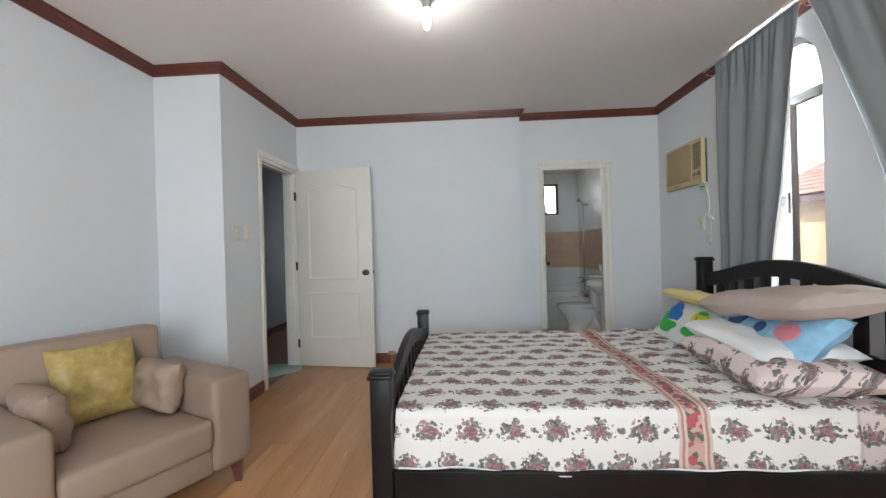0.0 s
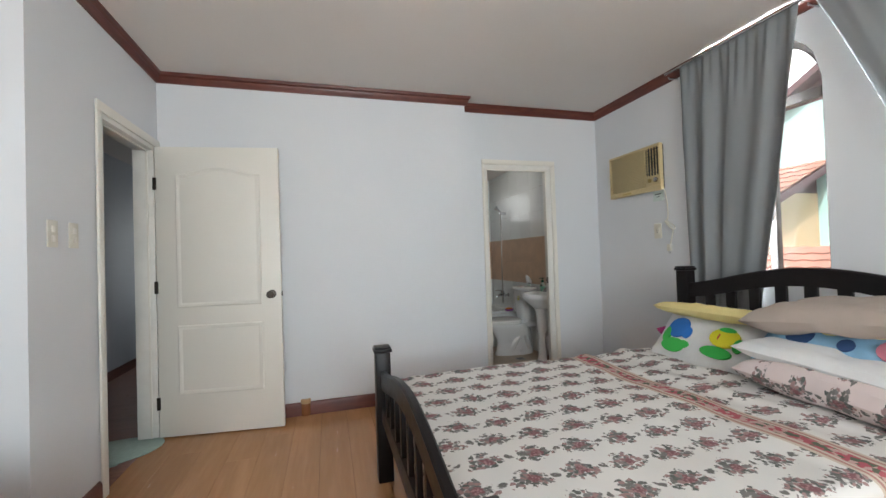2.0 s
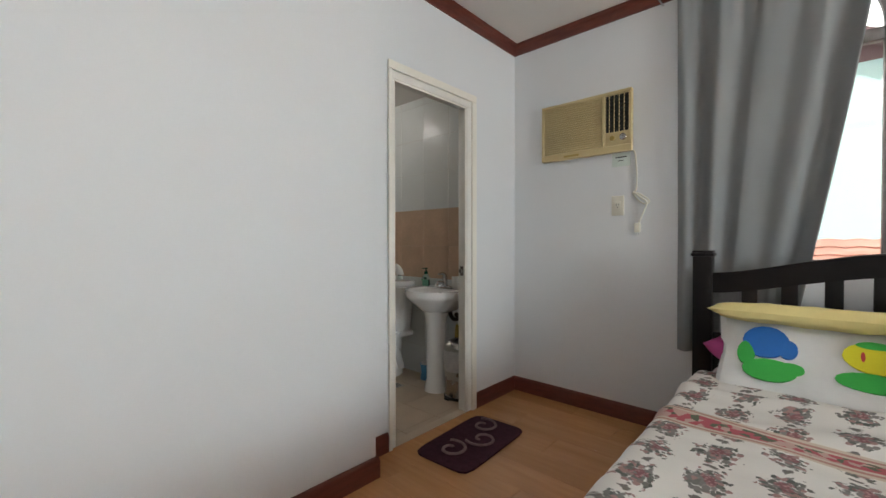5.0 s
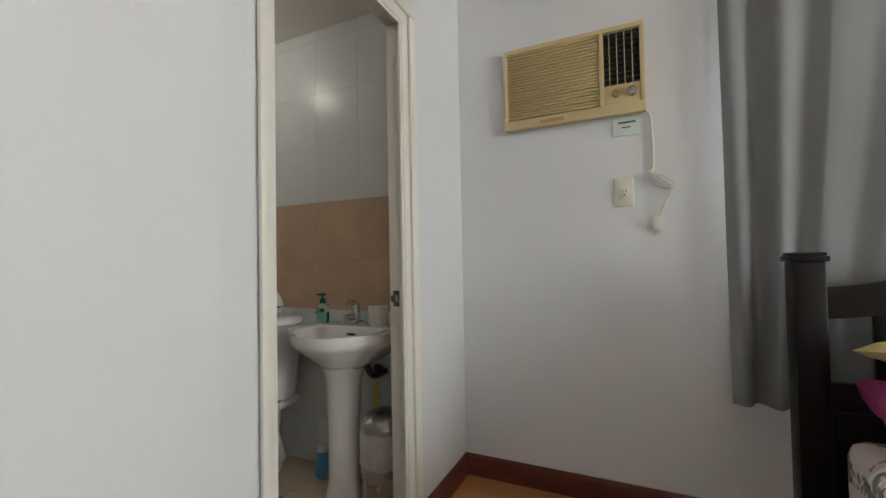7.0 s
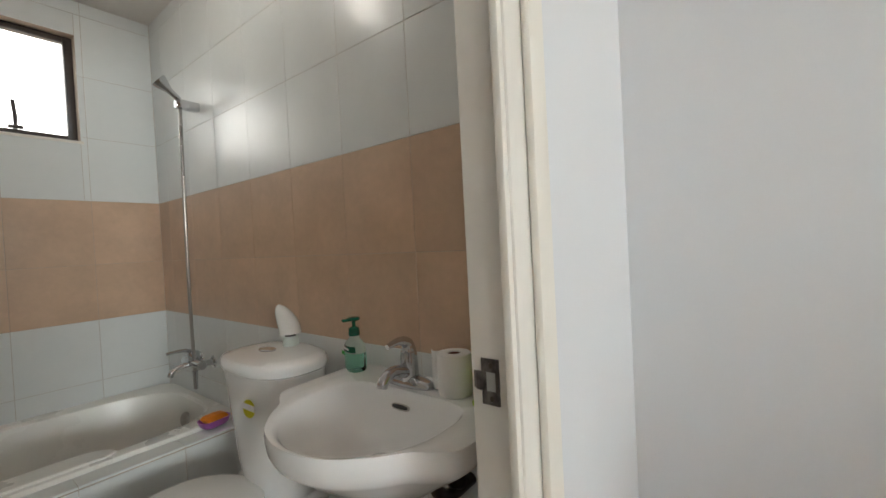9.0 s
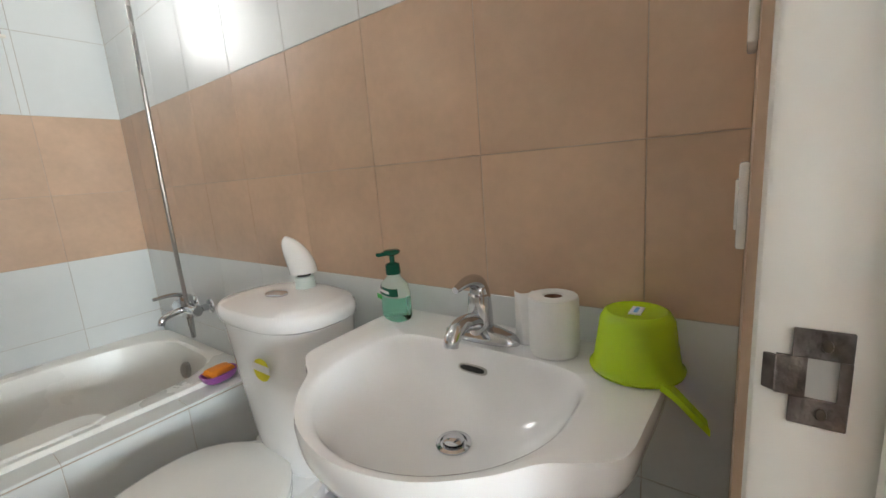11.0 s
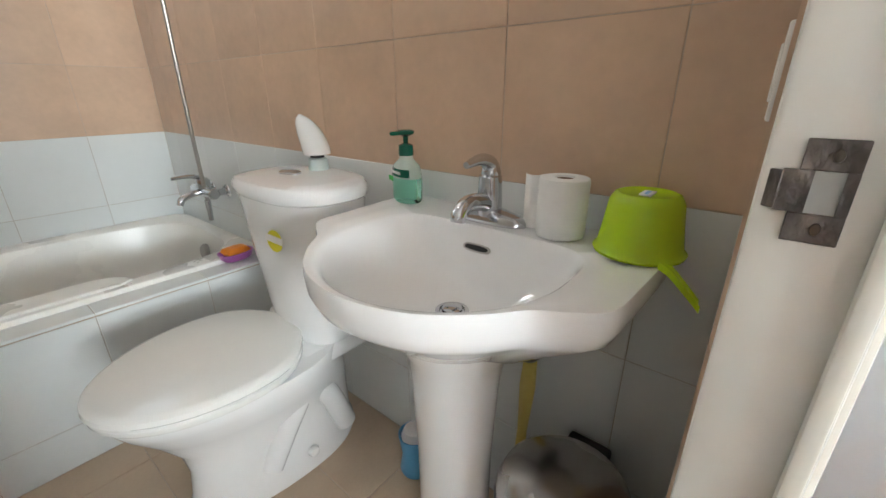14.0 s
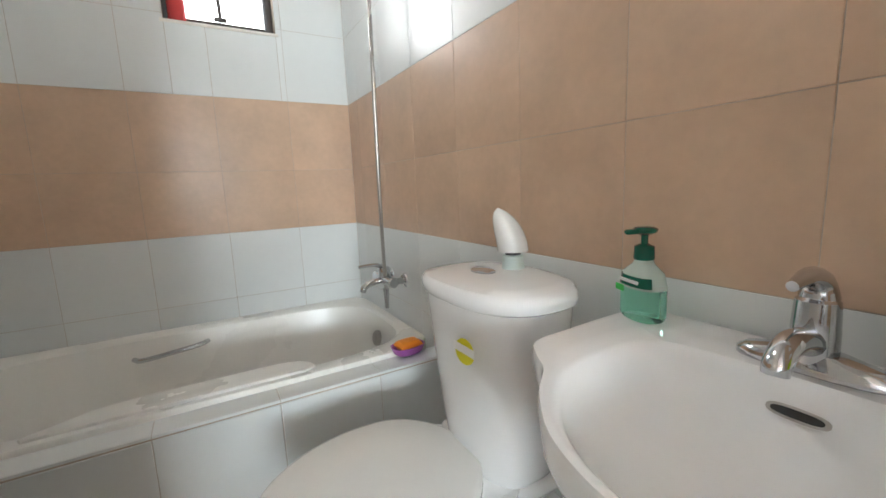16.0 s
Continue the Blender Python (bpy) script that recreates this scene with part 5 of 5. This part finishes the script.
def egg(x0, x1, hw, z, n=40, back=0.75):
    """A seat plan: round tip at x0, blunter at x1."""
    out = []
    for i in range(n):
        a = 2 * math.pi * i / n
        c, s = math.cos(a), math.sin(a)
        xm = x0 + (x1 - x0) * 0.58
        x = xm + ((x1 - xm) * abs(c) ** back if c > 0 else -(xm - x0) * abs(c))
        out.append((x, TY + 0.03 + hw * s * (1.0 if c < 0 else abs(1 - 0.25 * c * c)), z))
    return out


part("bowl", loft(bmesh.new(), [egg(1.83, 2.34, 0.115, 0.0), egg(1.83, 2.34, 0.115, 0.02), egg(1.85, 2.33, 0.100, 0.06), egg(1.86, 2.33, 0.092, 0.14), egg(1.85, 2.33, 0.102, 0.20), egg(1.80, 2.32, 0.145, 0.28), egg(1.755, 2.30, 0.175, 0.34), egg(1.735, 2.30, 0.185, 0.375), egg(1.735, 2.30, 0.185, 0.388)]), "china", to)
part("shelf", bx(2.12, 2.36, TY + 0.03 - 0.15, TY + 0.03 + 0.15, 0.335, 0.39, r=0.02, seg=3), "china", to)
for s in (-1,):
    part("trapway", tube(spline([(2.02, TY + 0.03 - 0.074, 0.07), (2.09, TY + 0.03 - 0.088, 0.20), (2.15, TY + 0.03 - 0.091, 0.27), (2.21, TY + 0.03 - 0.088, 0.20), (2.26, TY + 0.03 - 0.084, 0.06)], 24), 0.034, 12), "china", to)
    part("bolt_cap", shift(lathe([(0.017, 0), (0.015, 0.012), (0.004, 0.016)], 14), pose(2.13, TY + 0.03 - 0.105, 0.055, 90)), "china", to)
part("seat_ring", loft(bmesh.new(), [egg(1.725, 2.175, 0.190, 0.391), egg(1.72, 2.18, 0.194, 0.398), egg(1.72, 2.18, 0.194, 0.407), egg(1.725, 2.175, 0.190, 0.411)]), "seat", to)
part("lid", loft(bmesh.new(), [egg(1.722, 2.178, 0.192, 0.413), egg(1.715, 2.182, 0.197, 0.419), egg(1.717, 2.182, 0.196, 0.430), egg(1.724, 2.176, 0.190, 0.436), egg(1.735, 2.168, 0.181, 0.4385), egg(1.85, 2.08, 0.09, 0.440)]), "seat", to)
for dy in (-0.06, 0.12):
    part("hinge", shift(lathe([(0.012, -0.025), (0.013, -0.02), (0.013, 0.02), (0.012, 0.025)], 12), pose(2.19, TY + dy, 0.412, 90)), "seat", to)


def tank_ring(k, z, sq=2.7, front=0.0):
    """The tank's plan: an oval flattened to the wall."""
    pts = []
    n = 52
    for i in range(n):
        a = 2 * math.pi * i / n
        c, s = math.cos(a), math.sin(a)
        q = (abs(c) ** sq + abs(s) ** sq) ** (-1 / sq)
        x = (0.130 * k if c < 0 else 0.118 + 0.014 * (k - 1)) * c * q
        pts.append((2.253 + x + front, TY + 0.012 + 0.196 * k * s * q, z))
    return pts


part("tank", loft(bmesh.new(), [tank_ring(0.66, 0.39), tank_ring(0.70, 0.405), tank_ring(0.76, 0.48), tank_ring(0.87, 0.65), tank_ring(0.945, 0.77), tank_ring(0.95, 0.780)]), "china", to)
part("tank_lid", loft(bmesh.new(), [tank_ring(0.965, 0.7815), tank_ring(1.005, 0.787), tank_ring(1.02, 0.800), tank_ring(1.005, 0.812), tank_ring(0.955, 0.820), tank_ring(0.75, 0.824), tank_ring(0.3, 0.825)]), "china", to)
part("flush_button", shift(loft(bmesh.new(), [circle(1, z, 28, a, b) for z, a, b in ((0, 0.024, 0.036), (0.004, 0.024, 0.036), (0.007, 0.018, 0.029), (0.008, 0.004, 0.006))]), pose(2.248, TY + 0.045, 0.8245)), "chrome", to)
stick = bmesh.new()
loft(stick, [circle(1, z, 24, 0.026, 0.034) for z in (0, 0.001)])
part("sticker", shift(stick, pose(2.133, TY - 0.045, 0.69, 0, -84, 0)), "pyellow", to, "yellow and white maker's sticker")
part("sticker_bar", shift(bx(-0.008, 0.008, -0.037, 0.037, 0, 0.0015), pose(2.1315, TY - 0.045, 0.695, 0, -84, 0)), "paper", to)
part("maker_mark", shift(bx(-0.010, 0.010, -0.009, 0.009, 0, 0.001), pose(2.200, TY - 0.158, 0.745, 84, 0, -20)), "ink", to)
fr_ = thing("air_freshener", "white cone air freshener on a clear base on the toilet tank", "air freshener", pose(2.325, TY + 0.03, 0.8245, 0, 0, 25))
part("base", lathe([(0.026, 0), (0.027, 0.003), (0.024, 0.03), (0.02, 0.033)], 24), "pale", fr_, "translucent base")
part("gap_ring", lathe([(0.018, 0.032), (0.018, 0.045)], 20), "rubber", fr_)
rings = []
for i in range(13):
    t = i / 12
    r = 0.033 * (1 - t ** 3.0) ** 0.7 + 0.003
    rings.append(circle(r, 0.042 + 0.10 * t, 24, cx=-0.012 * t ** 1.6, cy=0.030 * t ** 1.6))
part("cap", loft(bmesh.new(), rings), "seat", fr_)

# bathtub
TF = 5.735
LEDGE = 0.445
tub = thing("bathtub", "cream acrylic bathtub built in behind a tiled apron", "bathtub", kind="")
ya, yb, xa, xb = TF + 0.085, YT - 0.004, XBL + 0.01, XS - 0.004
cx, cy, hx, hy = (xa + xb) / 2, (ya + yb) / 2, (xb - xa) / 2, (yb - ya) / 2


def tubring(kx, ky, z, dx=0.0, sq=7.0, n=64):
    return circle(1, z, n, hx * kx, hy * ky, cx + dx, cy, sq)


part("shell", loft(bmesh.new(), [tubring(1, 1, 0.10, sq=14), tubring(1, 1, LEDGE + 0.006, sq=14), tubring(0.995, 0.99, LEDGE + 0.014, sq=14), tubring(0.95, 0.86, LEDGE + 0.014, 0.0, 5), tubring(0.935, 0.83, LEDGE + 0.004, 0.0, 4.5), tubring(0.89, 0.76, 0.30, 0.015, 4.2), tubring(0.80, 0.67, 0.17, 0.05, 4), tubring(0.70, 0.55, 0.13, 0.07, 3.6), tubring(0.2, 0.2, 0.12, 0.1, 3)]), "tubm", tub)
arm = bmesh.new()
edge = [(1.27, ya + 0.025), (1.93, ya + 0.025)] + [(p.x, p.y) for p in spline([(1.97, ya + 0.05, 0), (1.95, ya + 0.095, 0), (1.88, ya + 0.125, 0), (1.62, ya + 0.125, 0), (1.42, ya + 0.115, 0), (1.32, ya + 0.075, 0), (1.26, ya + 0.045, 0)], 24)]
mid = (1.61, ya + 0.075)
loft(arm, [[(mid[0] + (x - mid[0]) * k, mid[1] + (y - mid[1]) * k, z) for x, y in edge] for k, z in ((0.98, LEDGE - 0.06), (1.0, LEDGE + 0.012), (0.985, LEDGE + 0.019), (0.94, LEDGE + 0.022))])
part("armrest", arm, "tubm", tub)
part("grab_handle", tube(spline([(1.40, yb - 0.105, 0.385), (1.43, yb - 0.135, 0.385), (1.53, yb - 0.14, 0.395), (1.63, yb - 0.132, 0.405), (1.66, yb - 0.10, 0.405)], 24), 0.010), "chrome", tub, "chrome grab handle")
part("overflow_cap", shift(lathe([(0.034, 0), (0.034, 0.012), (0.028, 0.018), (0.003, 0.019)], 24), pose(2.310, cy - 0.02, 0.37, 0, -80)), "steel", tub)

apron = struct("tub_apron", bx(XBL, XS, TF + 0.0, TF + 0.08, 0, LEDGE - 0.0025), "grout", "white tiled apron and ledge of the tub", "apron")

# mixer, riser and hose
mx = thing("tub_mixer", "chrome wall-mounted tub mixer tap", "tap")
my, mz = 6.14, 0.645
for dy in (-0.07, 0.07):
    part("flange", shift(lathe([(0.030, 0), (0.028, 0.006), (0.014, 0.010), (0.013, 0.05)], 20), pose(XS, my + dy, mz, 0, -90)), "chrome", mx)
part("body", shift(lathe([(0.018, -0.095), (0.022, -0.09), (0.022, 0.09), (0.018, 0.095)], 20), pose(XS - 0.06, my, mz, 90)), "chrome", mx)
part("spout", tube(spline([(XS - 0.06, my, mz), (XS - 0.11, my, mz - 0.005), (XS - 0.15, my, mz - 0.02), (XS - 0.16, my, mz - 0.04)], 16), 0.013), "chrome", mx)
part("cartridge", shift(lathe([(0.026, 0), (0.026, 0.03), (0.020, 0.042)], 20), pose(XS - 0.06, my, mz + 0.012)), "chrome", mx)
part("lever", tube(spline([(XS - 0.055, my, mz + 0.05), (XS - 0.10, my, mz + 0.066), (XS - 0.17, my, mz + 0.066)], 16), 0.010, taper=0.006), "chrome", mx)
hs = thing("shower_hose", "flexible chrome shower hose hanging from a wall hook", "shower hose")
part("hose", tube(spline([(XS - 0.075, 6.08, 1.83), (XS - 0.085, 6.065, 1.5), (XS - 0.085, 6.075, 1.1), (XS - 0.075, 6.10, 0.8), (XS - 0.065, 6.12, 0.60)], 40), 0.0075), "steel", hs)
part("nozzle", tube([(XS - 0.065, 6.12, 0.61), (XS - 0.063, 6.126, 0.525)], 0.012, taper=0.009), "chrome", hs)
part("hook", bx(XS - 0.10, XS, 6.05, 6.09, 1.81, 1.85, r=0.008), "chrome", hs)
part("shower_head", shift(lathe([(0.012, 0), (0.014, 0.05), (0.032, 0.09), (0.034, 0.105), (0.004, 0.107)], 20), pose(XS - 0.08, 6.07, 1.85, 0, -50)), "chrome", hs)
sd = thing("soap_dish", "purple plastic soap dish on the tub ledge", "soap dish", pose(2.27, TF + 0.075, LEDGE + 0.008, 0, 0, 8))
part("dish", loft(bmesh.new(), [circle(1, z, 28, a, b, sq=3) for z, a, b in ((0, 0.045, 0.032), (0.004, 0.05, 0.036), (0.028, 0.060, 0.043), (0.028, 0.056, 0.039), (0.008, 0.046, 0.032))]), "lilac", sd)
solid("soap_bar", cushion(0.095, 0.055, 0.034, 12, 4, wob=0.001), "orange", "orange soap in the purple dish", "soap", pose(2.27, TF + 0.075, LEDGE + 0.02, 6, 4, 14))

# bin, brushes, drain
bn = thing("trash_bin", "round steel pedal bin with a domed lid and plastic liner", "trash bin", pose(2.205, 4.508, 0))
part("body", lathe([(0.104, 0.0), (0.108, 0.01), (0.108, 0.345), (0.110, 0.35)], 36), "steel", bn)
part("foot_ring", lathe([(0.112, 0.0), (0.113, 0.018), (0.109, 0.02)], 36), "rubber", bn)
part("lid", lathe([(0.113, 0.356), (0.115, 0.372), (0.106, 0.395), (0.083, 0.418), (0.047, 0.432), (0.004, 0.437)], 36), "steel", bn)
part("hinge_block", bx(0.10, 0.13, -0.04, 0.04, 0.33, 0.39, r=0.006), "rubber", bn)
part("pedal", bx(-0.145, -0.10, -0.025, 0.025, 0.008, 0.022, r=0.005), "rubber", bn)
rings = []
for j in range(6):
    z = 0.360 - 0.03 * j
    rings.append([(p[0] * (1 + 0.05 * noise.noise(Vector((i * 0.7, j * 0.9, 0)))), p[1] * (1 + 0.05 * noise.noise(Vector((i * 0.7, j * 0.9, 4)))), z + 0.012 * noise.noise(Vector((i * 0.6, 0, j)))) for i, p in enumerate(circle(0.117, 0, 36))])
part("liner", loft(bmesh.new(), rings, cap=False), "bag", bn, "crumpled white plastic liner")
br = thing("scrub_brush", "brush with a yellow handle behind the bin", "brush", pose(2.335, 4.665, 0, 0, 4, 0) @ Matrix.Scale(1.15, 4))
part("handle", loft(bmesh.new(), [circle(1, z, 14, a, b) for z, a, b in ((0.10, 0.010, 0.012), (0.26, 0.008, 0.010), (0.36, 0.011, 0.016), (0.42, 0.010, 0.013), (0.435, 0.003, 0.004))]), "yhandle", br)
part("head", lathe([(0.026, 0.0), (0.030, 0.03), (0.028, 0.09), (0.011, 0.105)], 16), "pilwhite", br)
hb = thing("toilet_brush_holder", "light blue plastic toilet brush holder on the floor", "brush holder", pose(2.31, 4.965, 0))
part("cup", lathe([(0.042, 0), (0.045, 0.01), (0.036, 0.06), (0.046, 0.13), (0.043, 0.13), (0.033, 0.06)], 24), "skyblue", hb)
part("bristles", lathe([(0.034, 0.10), (0.038, 0.125), (0.03, 0.145), (0.005, 0.15)], 20), "pilwhite", hb)
fd = thing("floor_drain", "square steel floor drain grating", "drain", pose(2.03, 5.03, 0))
part("frame", bx(-0.05, 0.05, -0.05, 0.05, 0.0, 0.003, r=0.001, seg=1), "steel", fd)
for i in range(4):
    for j in range(4):
        part("hole", shift(lathe([(0.007, 0), (0.007, 0.0005)], 10), pose(-0.03 + 0.02 * i, -0.03 + 0.02 * j, 0.003)), "rubber", fd)
sp_ = thing("supply_pipe", "grey plastic pipe under the sink", "pipe")
part("pipe", tube([(2.36, 4.93, 0.20), (2.36, 4.93, 0.38)], 0.016), "pale", sp_)
part("cap", shift(lathe([(0.022, 0), (0.022, 0.03)], 14), pose(2.36, 4.93, 0.37)), "pale", sp_)
for z0, z1 in ((1.21, 1.47), (0.985, 1.085)):
    hk = thing("wall_switch", "white switch plate with rough caulk on the tan wall", "switch plate", pose(2.315, YI + 0.012, 0), "bath switch plates")
    part("plate", bx(-0.035, 0.035, 0, 0.010, z0, z1, r=0.003), "seat", hk)
    part("rocker", bx(-0.018, 0.018, 0.009, 0.013, (z0 + z1) / 2 - 0.03, (z0 + z1) / 2 + 0.03, r=0.002), "seat", hk)
th = thing("towel_hook", "dark metal hook on the tiled wall", "hook", pose(XS, 4.425, 1.32))
part("hook", tube(spline([(-0.005, 0, 0.06), (-0.02, 0, 0.03), (-0.025, 0, 0), (-0.035, 0, -0.01), (-0.045, 0, 0.01)], 16), 0.007), "bronze", th)

# ---------- pieces of floors and walls ----------
MESHES = {}


def slab(u, v, t, r, mat):
    """A shared bevelled slab u x v x t, standing on z = 0."""
    key = (round(u, 3), round(v, 3), t, mat)
    if key not in MESHES:
        bm = bmesh.new()
        loft(bm, [[(-u / 2, -v / 2, 0), (u / 2, -v / 2, 0), (u / 2, v / 2, 0), (-u / 2, v / 2, 0)], [(-u / 2, -v / 2, t - r), (u / 2, -v / 2, t - r), (u / 2, v / 2, t - r), (-u / 2, v / 2, t - r)],
                  [(-u / 2 + r, -v / 2 + r, t), (u / 2 - r, -v / 2 + r, t), (u / 2 - r, v / 2 - r, t), (-u / 2 + r, v / 2 - r, t)]])
        bmesh.ops.recalc_face_normals(bm, faces=bm.faces)
        me = bpy.data.meshes.new("slab")
        bm.to_mesh(me)
        bm.free()
        me.materials.append(M[mat])
        MESHES[key] = me
    return MESHES[key]


def piece(name, parent, mesh, m):
    ob = new(name, mesh)
    ob.parent = parent
    ob.matrix_world = m
    return ob


rng = random.Random(5)


def planks(parent, x0, x1, y0, y1):
    w, ln = 0.19, 1.2
    k = 0
    x = x0
    while x < x1 - 0.01:
        d = min(w, x1 - x)
        y = y0
        first = ln * (0.25 + 0.7 * ((k * 0.37) % 1))
        while y < y1 - 0.01:
            e = min(y + first, y1)
            first = ln
            piece("plank", parent, slab(d - 0.001, e - y - 0.001, 0.012, 0.001, "plank"), pose(x + d / 2, (y + e) / 2, -0.012))
            y = e
        x += d
        k += 1


planks(floor, XB - 0.02, XR, YBACK, YD)
planks(floor2, XL, XB - 0.0205, YBACK, YJ)

G = 0.0014
ZROWS = [(0.0, 0.25, "tile_w"), (0.25, 0.55, "tile_w"), (0.55, 0.851, "tile_w"), (0.851, 1.126, "tile_b"), (1.126, 1.442, "tile_b"), (1.442, 1.755, "tile_w"), (1.755, 2.055, "tile_w"), (2.055, 2.355, "tile_w"), (2.355, BCEIL, "tile_w")]


def cuts(a, b, origin, step=0.3):
    k0 = math.ceil((a - origin) / step + 1e-6)
    out = [a]
    while origin + k0 * step < b - 1e-4:
        out.append(origin + k0 * step)
        k0 += 1
    return out + [b]


def tile_wall(parent, us, place, hole=None):
    for z0, z1, mt in ZROWS:
        for a, b in zip(us, us[1:]):
            segs = [(a, b, z0, z1)]
            if hole:
                h0, h1, g0, g1 = hole
                if a < h1 and b > h0 and z0 < g1 and z1 > g0:
                    segs = [s for s in ((a, min(b, h0), z0, z1), (max(a, h1), b, z0, z1), (max(a, h0), min(b, h1), z0, min(z1, g0)), (max(a, h0), min(b, h1), max(z0, g1), z1)) if s[1] - s[0] > 0.012 and s[3] - s[2] > 0.012]
            for (p, q, r0, r1) in segs:
                piece("tile", parent, slab(q - p - G, r1 - r0 - G, 0.008, 0.0009, mt), place((p + q) / 2, (r0 + r1) / 2))


tile_wall(wall_sink, cuts(YI + 0.012, YT, 4.487, 0.288), lambda u, z: pose(XS + 0.008, u, z) @ Matrix(((0, 0, -1, 0), (1, 0, 0, 0), (0, 1, 0, 0), (0, 0, 0, 1))))
tile_wall(wall_tub, cuts(XBL, XS, 1.185, 0.305), lambda u, z: pose(u, YT + 0.008, z) @ Matrix(((1, 0, 0, 0), (0, 0, -1, 0), (0, 1, 0, 0), (0, 0, 0, 1))), (BWX0, BWX1, BWZ0, BWZ1))
tile_wall(wall_bath_west, cuts(YI + 0.012, YT, 4.495, 0.3), lambda u, z: pose(XBL - 0.008, u, z) @ Matrix(((0, 0, 1, 0), (1, 0, 0, 0), (0, 1, 0, 0), (0, 0, 0, 1))))
AX = cuts(XBL, XS, 1.235, 0.3)
for a, b in zip(AX, AX[1:]):
    for z0, z1 in ((0.0, 0.13), (0.13, LEDGE - 0.012)):
        piece("tile", apron, slab(b - a - G, z1 - z0 - G, 0.008, 0.0015, "tile_w"), pose((a + b) / 2, TF + 0.006, (z0 + z1) / 2) @ Matrix(((1, 0, 0, 0), (0, 0, -1, 0), (0, 1, 0, 0), (0, 0, 0, 1))))
    piece("tile", apron, slab(b - a - G, 0.084, 0.008, 0.0015, "tile_w"), pose((a + b) / 2, TF + 0.041, LEDGE - 0.008))
FX, FY = cuts(XBL, XS, 2.13, 0.3), cuts(YI - 0.002, TF, 4.70, 0.3)
for a, b in zip(FX, FX[1:]):
    for c, d in zip(FY, FY[1:]):
        piece("tile", floor_bath, slab(b - a - G, d - c - G, 0.010, 0.0015, "tile_f"), pose((a + b) / 2, (c + d) / 2, -0.010))
